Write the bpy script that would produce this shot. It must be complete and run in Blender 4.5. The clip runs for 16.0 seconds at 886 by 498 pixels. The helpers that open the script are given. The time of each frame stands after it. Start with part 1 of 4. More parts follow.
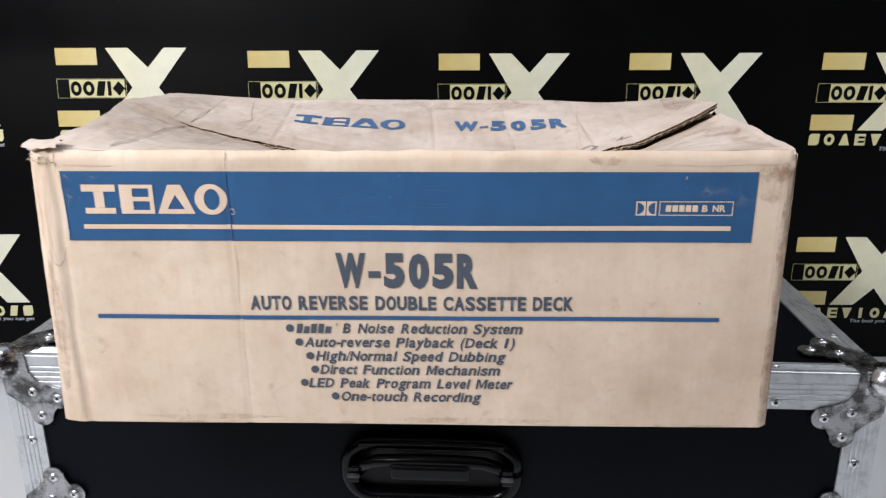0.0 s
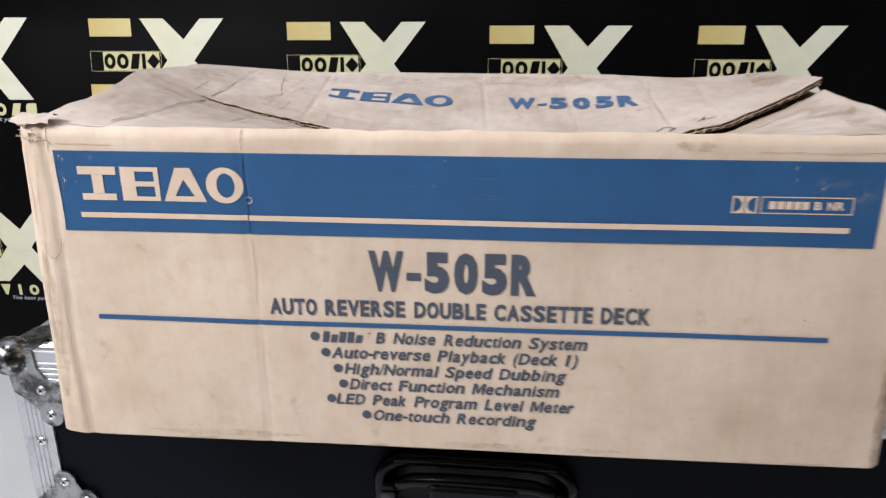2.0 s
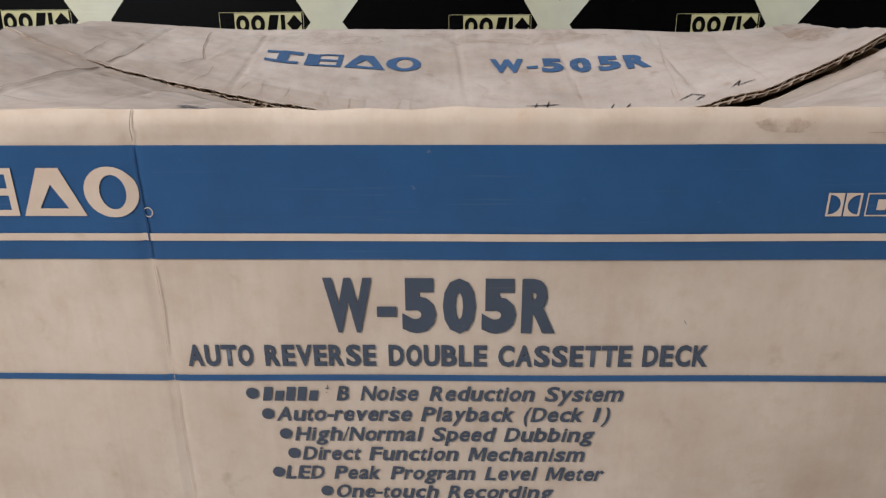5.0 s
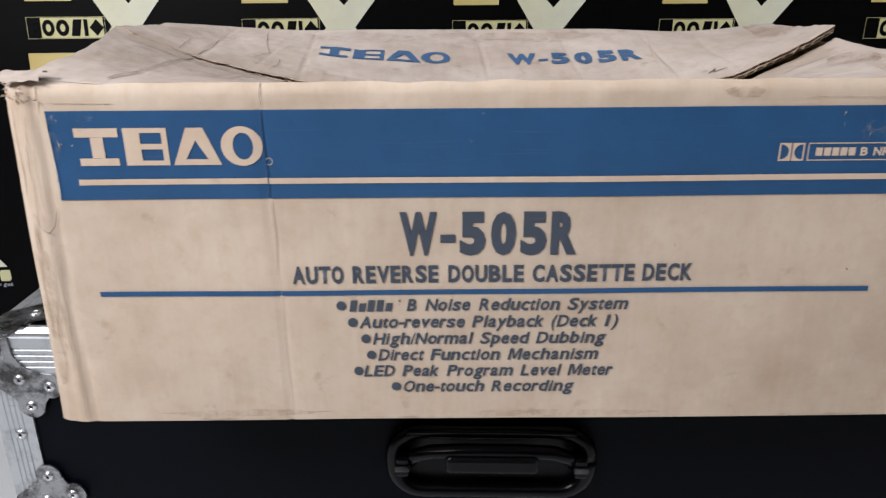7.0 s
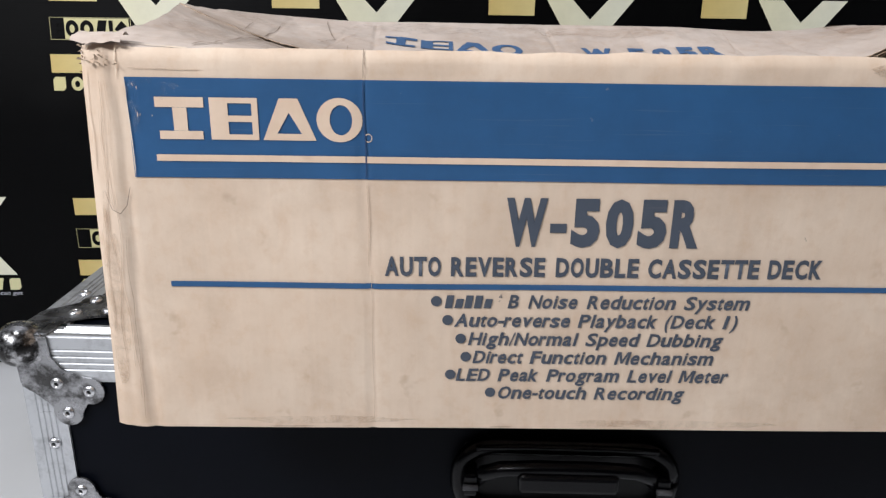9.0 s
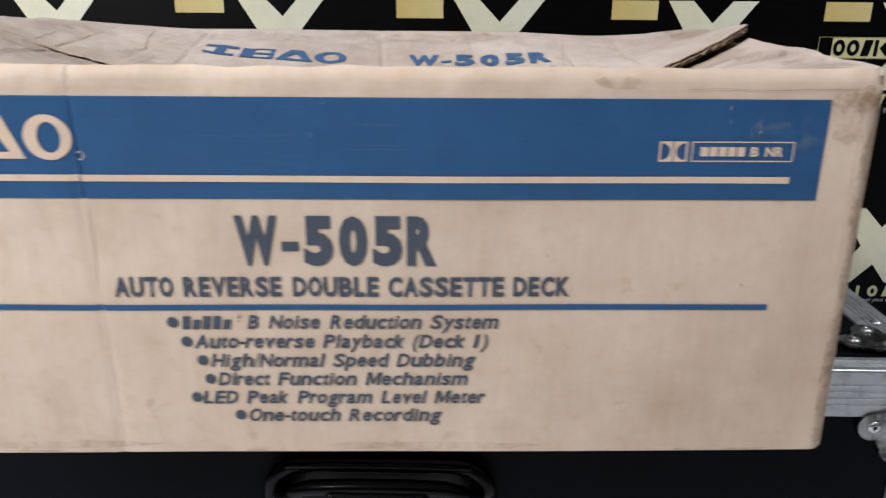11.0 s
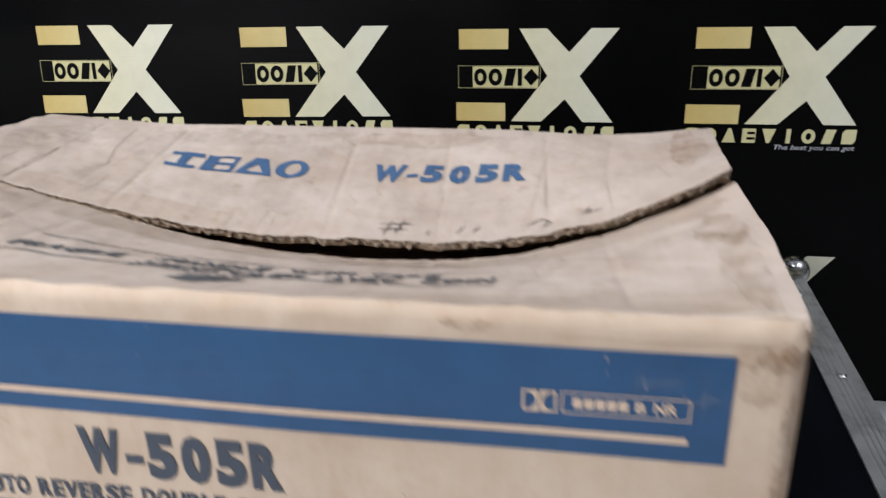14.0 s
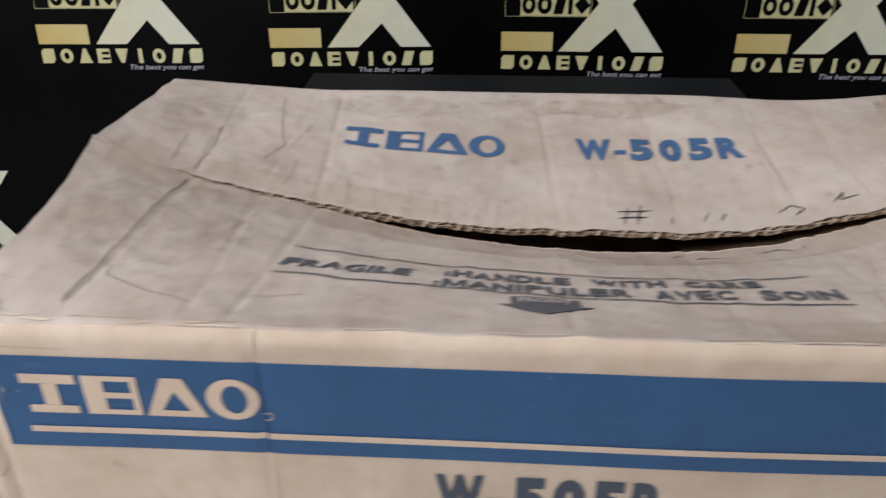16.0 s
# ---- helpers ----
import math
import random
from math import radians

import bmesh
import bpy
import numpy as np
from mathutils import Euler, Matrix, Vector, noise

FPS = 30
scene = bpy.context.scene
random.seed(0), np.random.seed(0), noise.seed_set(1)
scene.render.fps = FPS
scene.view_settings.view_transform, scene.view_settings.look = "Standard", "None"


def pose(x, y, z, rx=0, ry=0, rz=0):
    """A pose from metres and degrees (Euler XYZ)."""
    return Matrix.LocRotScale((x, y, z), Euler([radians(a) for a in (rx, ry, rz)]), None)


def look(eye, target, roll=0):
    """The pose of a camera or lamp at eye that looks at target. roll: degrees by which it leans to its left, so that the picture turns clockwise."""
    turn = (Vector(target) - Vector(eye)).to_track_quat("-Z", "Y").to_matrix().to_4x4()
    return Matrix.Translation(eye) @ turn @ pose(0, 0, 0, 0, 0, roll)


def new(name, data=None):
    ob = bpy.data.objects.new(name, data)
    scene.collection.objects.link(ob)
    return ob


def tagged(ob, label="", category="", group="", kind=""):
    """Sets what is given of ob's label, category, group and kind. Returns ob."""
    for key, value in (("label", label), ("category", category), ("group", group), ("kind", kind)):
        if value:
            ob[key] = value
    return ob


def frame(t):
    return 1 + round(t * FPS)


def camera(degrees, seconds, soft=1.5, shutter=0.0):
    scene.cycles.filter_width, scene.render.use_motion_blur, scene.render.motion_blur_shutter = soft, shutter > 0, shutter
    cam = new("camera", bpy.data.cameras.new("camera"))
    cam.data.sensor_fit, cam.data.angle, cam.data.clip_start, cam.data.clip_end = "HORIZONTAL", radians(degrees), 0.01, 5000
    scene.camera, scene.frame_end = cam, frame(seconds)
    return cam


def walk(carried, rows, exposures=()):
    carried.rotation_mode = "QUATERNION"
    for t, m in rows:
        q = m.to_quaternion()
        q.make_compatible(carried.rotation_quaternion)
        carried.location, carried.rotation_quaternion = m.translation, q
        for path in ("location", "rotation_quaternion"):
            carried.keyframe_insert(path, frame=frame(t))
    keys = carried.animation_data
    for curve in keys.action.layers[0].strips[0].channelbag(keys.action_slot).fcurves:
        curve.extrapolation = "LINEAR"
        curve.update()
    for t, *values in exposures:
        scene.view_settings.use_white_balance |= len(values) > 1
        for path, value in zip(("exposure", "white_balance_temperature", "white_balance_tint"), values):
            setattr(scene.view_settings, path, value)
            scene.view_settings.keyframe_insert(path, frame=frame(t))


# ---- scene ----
cam = camera(60.5, 16.0, soft=1.3, shutter=0.5)
PATH = [
    (0, (0.04, -0.508, 0.761), (-0.009, 1.399, 0.162), -0.2),
    (0.5, (0.068, -0.498, 0.758), (0.008, 1.407, 0.153), -0.3),
    (1, (0.087, -0.492, 0.757), (-0.008, 1.408, 0.141), -0.2),
    (1.5, (0.075, -0.473, 0.756), (-0.068, 1.421, 0.131), -0.2),
    (2, (0.033, -0.425, 0.747), (-0.131, 1.459, 0.097), -0.2),
    (2.5, (-0.006, -0.377, 0.741), (-0.096, 1.5, 0.054), 1.0),
    (3, (-0.022, -0.342, 0.7325), (-0.034, 1.525, 0.015), 1.5),
    (3.5, (-0.01, -0.306, 0.7195), (-0.025, 1.559, -0.002), 0.4),
    (4, (0.005, -0.294, 0.7247), (-0.008, 1.56, -0.022), 0.1),
    (4.2, (0.009, -0.294, 0.7245), (-0.014, 1.562, -0.02), 0.0),
    (6.3, (0.003, -0.350, 0.7415), (-0.038, 1.508, 0.005), -0.5),
    (6.5, (-0.005, -0.373, 0.74), (-0.023, 1.492, 0.016), -0.4),
    (7, (-0.026, -0.406, 0.732), (-0.02, 1.461, 0.014), -0.4),
    (7.5, (-0.064, -0.397, 0.72), (-0.052, 1.481, 0.031), -0.2),
    (8, (-0.085, -0.382, 0.705), (-0.072, 1.501, 0.032), 0.1),
    (8.2, (-0.089, -0.377, 0.697), (-0.079, 1.511, 0.039), 0.4),
    (10.3, (-0.059, -0.374, 0.705), (-0.002, 1.518, 0.06), 1.2),
    (10.5, (-0.03, -0.372, 0.705), (0.018, 1.522, 0.062), 0.8),
    (11, (0.047, -0.362, 0.706), (0.088, 1.528, 0.053), 0.5),
    (11.5, (0.111, -0.349, 0.703), (0.12, 1.537, 0.037), 0.2),
    (12, (0.173, -0.321, 0.698), (0.13, 1.557, 0.012), -0.1),
    (12.5, (0.225, -0.301, 0.697), (0.062, 1.568, 0.004), -1.0),
    (12.8, (0.248, -0.298, 0.698), (0.030, 1.564, 0.005), -1.15),
    (13, (0.256, -0.296, 0.697), (0.009, 1.564, 0.005), -1.2),
    (13.5, (0.246, -0.299, 0.727), (-0.106, 1.545, 0.038), -1.8),
    (14, (0.177, -0.265, 0.803), (-0.16, 1.562, 0.061), -1.5),
    (14.5, (0.128, -0.246, 0.861), (0.003, 1.531, -0.048), -0.2),
    (15, (0.115, -0.243, 0.864), (0.034, 1.509, -0.097), -0.2),
    (15.5, (0.048, -0.243, 0.859), (-0.031, 1.503, -0.114), -0.1),
    (16, (-0.032, -0.241, 0.847), (-0.129, 1.499, -0.134), -0.2),
]
walk(cam, [(t, look(eye, target, roll)) for t, eye, target, roll in PATH],
     [(0.0, 0.18), (1.5, 0.13), (2.0, 0.06), (3.5, -0.34), (4.0, -0.43), (6.5, -0.32), (7.0, -0.19), (8.0, -0.01), (10.5, -0.14), (12.5, 0.29), (13.0, 0.29), (14.0, -0.05), (15.0, -0.32), (15.5, -0.36), (16.0, -0.45)])

# world, lights, exposure
world = bpy.data.worlds.new("world")
world.use_nodes = True
world.node_tree.nodes["Background"].inputs[0].default_value = (0.9, 0.95, 1.0, 1)
world.node_tree.nodes["Background"].inputs[1].default_value = 0.03
scene.world = world


def area(name, m, sx, sy, power, colour):
    data = bpy.data.lights.new(name, "AREA")
    data.shape, data.size, data.size_y, data.energy, data.color = "RECTANGLE", sx, sy, power, colour
    ob = new(name, data)
    ob.matrix_world = m
    return ob


# Unseen key light added front left, placed for the left-to-right falloff.
area("unseen_key_light", look((-1.02, -0.78, 1.50), (0, 0.2, 0.5)), 1.0, 0.12, 34.5, (0.95, 0.965, 1.0))
# Unseen overhead fills; the right one is added to lift floor and wall strip.
area("unseen_ceiling_fill", pose(-0.4, -0.5, 2.56), 0.6, 0.6, 11, (0.94, 0.97, 1.0))
area("unseen_ceiling_fill", pose(1.5, 0.0, 2.56), 0.6, 0.6, 24, (0.92, 0.96, 1.0))


# materials
def material(name, rough=0.6, metal=0.0):
    m = bpy.data.materials.new(name)
    m.use_nodes = True
    bsdf = m.node_tree.nodes["Principled BSDF"]
    bsdf.inputs["Roughness"].default_value, bsdf.inputs["Metallic"].default_value = rough, metal
    return m, m.node_tree, bsdf


def noise_node(tree, scale, detail=4, rough=0.6, stretch=(1, 1, 1)):
    co = tree.nodes.new("ShaderNodeTexCoord")
    mp = tree.nodes.new("ShaderNodeMapping")
    mp.inputs["Scale"].default_value = stretch
    n = tree.nodes.new("ShaderNodeTexNoise")
    n.inputs["Scale"].default_value, n.inputs["Detail"].default_value, n.inputs["Roughness"].default_value = scale, detail, rough
    tree.links.new(co.outputs["Object"], mp.inputs[0])
    tree.links.new(mp.outputs[0], n.inputs["Vector"])
    return n.outputs["Fac"]


def ramp(tree, fac, stops):
    r = tree.nodes.new("ShaderNodeValToRGB")
    while len(r.color_ramp.elements) < len(stops):
        r.color_ramp.elements.new(0.5)
    for e, (p, c) in zip(r.color_ramp.elements, stops):
        e.position, e.color = p, (*c, 1) if len(c) == 3 else c
    tree.links.new(fac, r.inputs[0])
    return r.outputs[0]


def mix(tree, kind, fac, a, b):
    n = tree.nodes.new("ShaderNodeMix")
    n.data_type, n.blend_type = "RGBA", kind
    if isinstance(fac, float):
        n.inputs[0].default_value = fac
    else:
        tree.links.new(fac, n.inputs[0])
    for socket, v in ((n.inputs[6], a), (n.inputs[7], b)):
        if isinstance(v, tuple):
            socket.default_value = (*v, 1)
        else:
            tree.links.new(v, socket)
    return n.outputs[2]


def bump(tree, bsdf, height, strength, distance):
    b = tree.nodes.new("ShaderNodeBump")
    b.inputs["Strength"].default_value, b.inputs["Distance"].default_value = strength, distance
    tree.links.new(height, b.inputs["Height"])
    tree.links.new(b.outputs[0], bsdf.inputs["Normal"])


def grey(v):
    return (v, v, v)


def cardboard(name, base, grime=0.5, rough=0.75, smudge=0.0):
    """Kraft board: mottled fibre, faint flute stripes, brown stains."""
    m, t, s = material(name, rough)
    s.inputs["Specular IOR Level"].default_value = 0.15
    dark = tuple(c * k for c, k in zip(base, (0.62, 0.52, 0.44)))
    pale = tuple(min(1, c * 1.08) for c in base)
    col = ramp(t, noise_node(t, 22, 5), [(0.3, tuple(c * k for c, k in zip(base, (0.93, 0.88, 0.84)))), (0.7, pale)])
    stain = ramp(t, noise_node(t, 9, 8, 0.68), [(0.50, grey(0.0)), (0.80, grey(grime))])
    col = mix(t, "MIX", stain, col, dark)
    smear = ramp(t, noise_node(t, 1.0, 5, 0.6, (75, 75, 30)), [(0.58, grey(0.0)), (0.74, grey(grime * 0.45))])
    col = mix(t, "MIX", smear, col, tuple(c * k for c, k in zip(base, (0.80, 0.64, 0.52))))
    spots = ramp(t, noise_node(t, 55, 3, 0.5), [(0.66, grey(0.0)), (0.78, grey(grime * 0.6))])
    col = mix(t, "MIX", spots, col, tuple(c * 0.6 for c in dark))
    mottle = ramp(t, noise_node(t, 110, 4, 0.62), [(0.50, grey(0.0)), (0.72, grey(grime * 0.55))])
    col = mix(t, "MIX", mottle, col, tuple(c * k for c, k in zip(base, (0.86, 0.72, 0.60))))
    flutes = noise_node(t, 1.0, 2, 0.5, (260, 9, 9))
    col = mix(t, "MULTIPLY", 0.5, col, ramp(t, flutes, [(0.3, grey(0.93)), (0.7, grey(1.0))]))
    if smudge:
        big = ramp(t, noise_node(t, 7, 6, 0.62), [(0.42, grey(1.0)), (0.72, grey(1 - smudge))])
        col = mix(t, "MULTIPLY", 1.0, col, big)
        streak = ramp(t, noise_node(t, 1.0, 6, 0.65, (60, 22, 22)), [(0.45, grey(1.0)), (0.75, grey(1 - smudge * 0.6))])
        col = mix(t, "MULTIPLY", 1.0, col, streak)
    t.links.new(col, s.inputs["Base Color"])
    fine = noise_node(t, 1.0, 4, 0.6, (420, 90, 420))
    hh = mix(t, "MIX", 0.55, fine, flutes)
    bump(t, s, hh, 0.22, 0.0008)
    return m


def ink(name, colour, rough=0.5, wear=0.35, under=(0.55, 0.42, 0.31)):
    """Printed ink on board, rubbed through in specks and fine lines."""
    m, t, s = material(name, rough)
    col = ramp(t, noise_node(t, 30, 5), [(0.3, tuple(c * 0.88 for c in colour)), (0.7, tuple(c * 1.1 for c in colour))])
    lines = ramp(t, noise_node(t, 1.0, 3, 0.6, (14, 14, 900)), [(0.62, grey(0.0)), (0.85, grey(wear * 0.5))])
    col = mix(t, "MIX", lines, col, under)
    specks = ramp(t, noise_node(t, 190, 3, 0.7), [(0.72, grey(0.0)), (0.8, grey(wear))])
    col = mix(t, "MIX", specks, col, under)
    t.links.new(col, s.inputs["Base Color"])
    bump(t, s, noise_node(t, 1.0, 3, 0.6, (300, 60, 300)), 0.15, 0.0006)
    return m


BOARD = (0.635, 0.512, 0.408)
M_BOARD = cardboard("kraft_board", BOARD, 0.62, 0.75, 0.08)
M_TOP = cardboard("weathered_kraft_board", (0.535, 0.455, 0.403), 0.7, 0.75, 0.18)
M_TAPED = cardboard("tape_stained_board", (0.485, 0.402, 0.345), 0.7, 0.6, 0.15)
# Inner faces take a darker brown than the outer board.
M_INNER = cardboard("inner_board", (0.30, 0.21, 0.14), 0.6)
M_FLUTE = cardboard("raw_board_edge", (0.52, 0.42, 0.33), 0.6)
M_TORN = cardboard("torn_board", (0.62, 0.52, 0.42), 0.8, 0.95)
# Darker board colours that put the creases' shade into thin strokes; M_SOFT also draws scuffs.
M_CREASE = cardboard("crease_shade_board", (0.24, 0.19, 0.155), 0.8)
M_SOFT = cardboard("fold_shade_scuff_board", (0.47, 0.365, 0.285), 0.8)
M_BLUE = ink("blue_ink", (0.018, 0.078, 0.19), 0.42, 0.3)
# The band's blue, darkened to paint shade inside its crease.
M_BLUEFOLD = ink("crease_shade_blue_ink", (0.010, 0.040, 0.11), 0.5, 0.3)
M_GREY = ink("slate_ink", (0.052, 0.064, 0.088), 0.55, 0.35)
M_BLUETOP = ink("faded_blue_ink", (0.052, 0.110, 0.22), 0.55, 0.6, (0.5, 0.4, 0.33))
M_GREYTOP = ink("faded_slate_ink", (0.095, 0.10, 0.112), 0.6, 0.6, (0.5, 0.4, 0.33))
M_CREAM = cardboard("unprinted_board", (0.64, 0.50, 0.39), 0.25)
M_PEN = ink("pen_ink", (0.02, 0.02, 0.022), 0.5, 0.2)


def stain_material(name, colour, cover, strength):
    """A brown stain that soaks in unevenly, with broken edges."""
    m, t, s = material(name, 0.85)
    t.links.new(ramp(t, noise_node(t, 60, 5), [(0.3, tuple(c * 0.75 for c in colour)), (0.7, colour)]), s.inputs["Base Color"])
    t.links.new(ramp(t, noise_node(t, 95, 8, 0.72), [(cover, grey(0.0)), (cover + 0.25, grey(strength))]), s.inputs["Alpha"])
    return m


# Brown for real stains and for shade painted on the rounded right edge.
M_STAIN_SHADE = stain_material("brown_stain_and_edge_shade", (0.36, 0.20, 0.10), 0.42, 0.45)
M_PALESTAIN = stain_material("pale_brown_stain", (0.42, 0.27, 0.16), 0.40, 0.3)
M_RUB = stain_material("rubbed_ink", (0.40, 0.40, 0.42), 0.50, 0.35)
M_GRIME = stain_material("grey_grime", (0.30, 0.235, 0.185), 0.42, 0.22)


def vinyl():
    m, t, s = material("black_vinyl", 0.42)
    t.links.new(ramp(t, noise_node(t, 3, 5), [(0.3, (0.0002, 0.0002, 0.0003)), (0.7, (0.0005, 0.0005, 0.0008))]), s.inputs["Base Color"])
    weave = noise_node(t, 1.0, 2, 0.5, (6, 6, 420))
    t.links.new(ramp(t, noise_node(t, 7, 4), [(0.3, grey(0.40)), (0.7, grey(0.52))]), s.inputs["Roughness"])
    bump(t, s, mix(t, "MIX", 0.6, weave, noise_node(t, 6, 3)), 0.09, 0.003)
    s.inputs["Specular IOR Level"].default_value = 0.1
    return m


def gilt(name, left, right, rough=0.42):
    """Gold print that grades across each emblem's width."""
    m, t, s = material(name, rough)
    geo = t.nodes.new("ShaderNodeNewGeometry")
    sep = t.nodes.new("ShaderNodeSeparateXYZ")
    t.links.new(geo.outputs["Position"], sep.inputs[0])
    a = t.nodes.new("ShaderNodeMath")
    a.operation = "MULTIPLY_ADD"
    a.inputs[1].default_value, a.inputs[2].default_value = 1 / PITCH, (0.03 + 10 * PITCH) / PITCH
    t.links.new(sep.outputs[0], a.inputs[0])
    fr = t.nodes.new("ShaderNodeMath")
    fr.operation = "FRACT"
    t.links.new(a.outputs[0], fr.inputs[0])
    col = ramp(t, fr.outputs[0], [(0.04, left), (0.3, tuple((p + q) / 2 for p, q in zip(left, right))), (0.7, right)])
    col = mix(t, "MULTIPLY", 0.6, col, ramp(t, noise_node(t, 40, 4), [(0.3, grey(0.86)), (0.7, grey(1.0))]))
    t.links.new(col, s.inputs["Base Color"])
    bump(t, s, noise_node(t, 1.0, 2, 0.5, (6, 6, 420)), 0.12, 0.002)
    return m


PITCH, ROWSTEP = 0.338, 0.337
M_VINYL = vinyl()
M_GOLD = gilt("gold_print", (0.60, 0.44, 0.15), (0.72, 0.64, 0.34))
M_PALE = gilt("pale_gold_print", (0.70, 0.62, 0.33), (0.74, 0.72, 0.58))
M_WORD = gilt("wordmark_print", (0.62, 0.55, 0.27), (0.66, 0.62, 0.36))
M_WHITEPRINT = gilt("white_print", (0.42, 0.42, 0.48), (0.46, 0.46, 0.52))
M_BLACKPRINT = ink("black_print", (0.0008, 0.0008, 0.001), 0.5, 0.0)
M_BLACKPRINT.node_tree.nodes["Principled BSDF"].inputs["Specular IOR Level"].default_value = 0.1


def metal(name, colour, rough, dirt, dirtcol, scale=30, stretch=(1, 1, 1), metallic=0.95, edge=0.5):
    m, t, s = material(name, rough, metallic)
    n = ramp(t, noise_node(t, scale, 7, 0.68), [(edge, grey(0.0)), (edge + 0.14, grey(dirt))])
    t.links.new(mix(t, "MIX", n, colour, dirtcol), s.inputs["Base Color"])
    scr = noise_node(t, 1.0, 4, 0.6, stretch)
    t.links.new(ramp(t, scr, [(0.3, grey(rough * 0.75)), (0.7, grey(min(1, rough * 1.35)))]), s.inputs["Roughness"])
    bump(t, s, scr, 0.1, 0.0006)
    return m


M_ALU = metal("brushed_aluminium", (0.54, 0.55, 0.57), 0.36, 0.5, (0.24, 0.24, 0.25), 60, (30, 30, 500), 0.7)
M_STEEL = metal("worn_steel", (0.60, 0.60, 0.61), 0.24, 0.97, (0.022, 0.020, 0.019), 52, (150, 150, 150), 0.95, 0.43)
M_PLATE = metal("dull_steel_plate", (0.36, 0.36, 0.37), 0.28, 0.9, (0.045, 0.043, 0.041), 55, (90, 90, 90), 0.9, 0.45)
M_RIVET = metal("rivet_metal", (0.72, 0.72, 0.74), 0.28, 0.4, (0.2, 0.2, 0.2), 160, (200, 200, 200))
# Near-black colour that paints the shade inside a rivet's hollow.
M_HOLE = material("rivet_hole_shade", 0.8)[0]
M_HOLE.node_tree.nodes["Principled BSDF"].inputs["Base Color"].default_value = (0.012, 0.012, 0.012, 1)


def laminate():
    m, t, s = material("black_laminate", 0.5)
    dust = ramp(t, noise_node(t, 420, 2, 0.5), [(0.80, grey(0.0)), (0.86, grey(0.35))])
    t.links.new(mix(t, "MIX", dust, ramp(t, noise_node(t, 6, 5), [(0.3, (0.0010, 0.0014, 0.0030)), (0.7, (0.0019, 0.0027, 0.0056))]), (0.12, 0.12, 0.12)), s.inputs["Base Color"])
    bump(t, s, noise_node(t, 260, 3), 0.12, 0.0006)
    s.inputs["Specular IOR Level"].default_value = 0.07
    return m


def plastic(name, colour, rough):
    m, t, s = material(name, rough)
    t.links.new(ramp(t, noise_node(t, 60, 5), [(0.3, tuple(c * 0.8 for c in colour)), (0.7, tuple(c * 1.2 for c in colour))]), s.inputs["Base Color"])
    s.inputs["Specular IOR Level"].default_value = 0.18
    bump(t, s, noise_node(t, 500, 3), 0.15, 0.0004)
    return m


def plaster(name, colour, rough=0.8):
    m, t, s = material(name, rough)
    t.links.new(ramp(t, noise_node(t, 4, 6), [(0.3, tuple(c * 0.95 for c in colour)), (0.7, colour)]), s.inputs["Base Color"])
    bump(t, s, noise_node(t, 90, 4), 0.1, 0.002)
    return m


M_LAMINATE = laminate()
M_PLASTIC = plastic("black_plastic", (0.0012, 0.0012, 0.0018), 0.26)
M_RUBBER = plastic("black_rubber", (0.0015, 0.0015, 0.002), 0.4)
M_PIN = plastic("dull_grey_metal", (0.07, 0.07, 0.075), 0.35)
M_DEVICE = plastic("dark_painted_steel", (0.010, 0.011, 0.013), 0.5)
# Near-black colour for the unseen walls, chosen to cut ambient light.
M_ROOM = plaster("dark_unseen_wall", (0.07, 0.07, 0.073))
M_WALL = plaster("white_paint", (0.88, 0.89, 0.93))
M_FLOOR = plaster("pale_floor_tile", (0.68, 0.68, 0.695), 0.35)
M_JOINT = plaster("tile_joint", (0.45, 0.45, 0.45), 0.8)
M_TAPE, _t, _s = material("clear_tape", 0.25)
_s.inputs["Base Color"].default_value = (0.62, 0.60, 0.56, 1)
_s.inputs["Alpha"].default_value = 0.55


# mesh helpers
def part(name, bm, mat, parent=None, label="", smooth=False):
    me = bpy.data.meshes.new(name)
    bm.to_mesh(me)
    bm.free()
    if smooth:
        for p in me.polygons:
            p.use_smooth = True
    me.materials.append(mat)
    ob = new(name, me)
    if parent:
        ob.parent = parent
    if label:
        ob["label"] = label
    return ob


def thing(name, label, category, m=None, group="", kind=""):
    ob = new(name)
    ob.empty_display_size = 0.05
    if m is not None:
        ob.matrix_world = m
    return tagged(ob, label, category, group, kind)


def box_bm(x0, x1, y0, y1, z0, z1, bevel=0.0, seg=2):
    bm = bmesh.new()
    bmesh.ops.create_cube(bm, size=1.0)
    for v in bm.verts:
        v.co = Vector(((x0 + x1) / 2 + v.co.x * (x1 - x0), (y0 + y1) / 2 + v.co.y * (y1 - y0), (z0 + z1) / 2 + v.co.z * (z1 - z0)))
    if bevel:
        bmesh.ops.bevel(bm, geom=bm.edges[:], offset=bevel, segments=seg, affect="EDGES", profile=0.5)
    return bm


def sheet(us, vs, place, bm=None):
    """A grid over us x vs, each corner at place(u, v)."""
    bm = bm or bmesh.new()
    rows = [[bm.verts.new(place(u, v)) for v in vs] for u in us]
    for a, b in zip(rows, rows[1:]):
        for i in range(len(vs) - 1):
            bm.faces.new((a[i], b[i], b[i + 1], a[i + 1]))
    return bm


def steps(a, b, d):
    n = max(1, math.ceil((b - a) / d - 1e-6))
    return [a + (b - a) * i / n for i in range(n + 1)]


def gridsteps(a, b, d):
    """a, b and the multiples of d between them."""
    k0, k1 = math.floor(a / d + 1e-6) + 1, math.ceil(b / d - 1e-6) - 1
    return [a] + [k * d for k in range(k0, k1 + 1)] + [b]


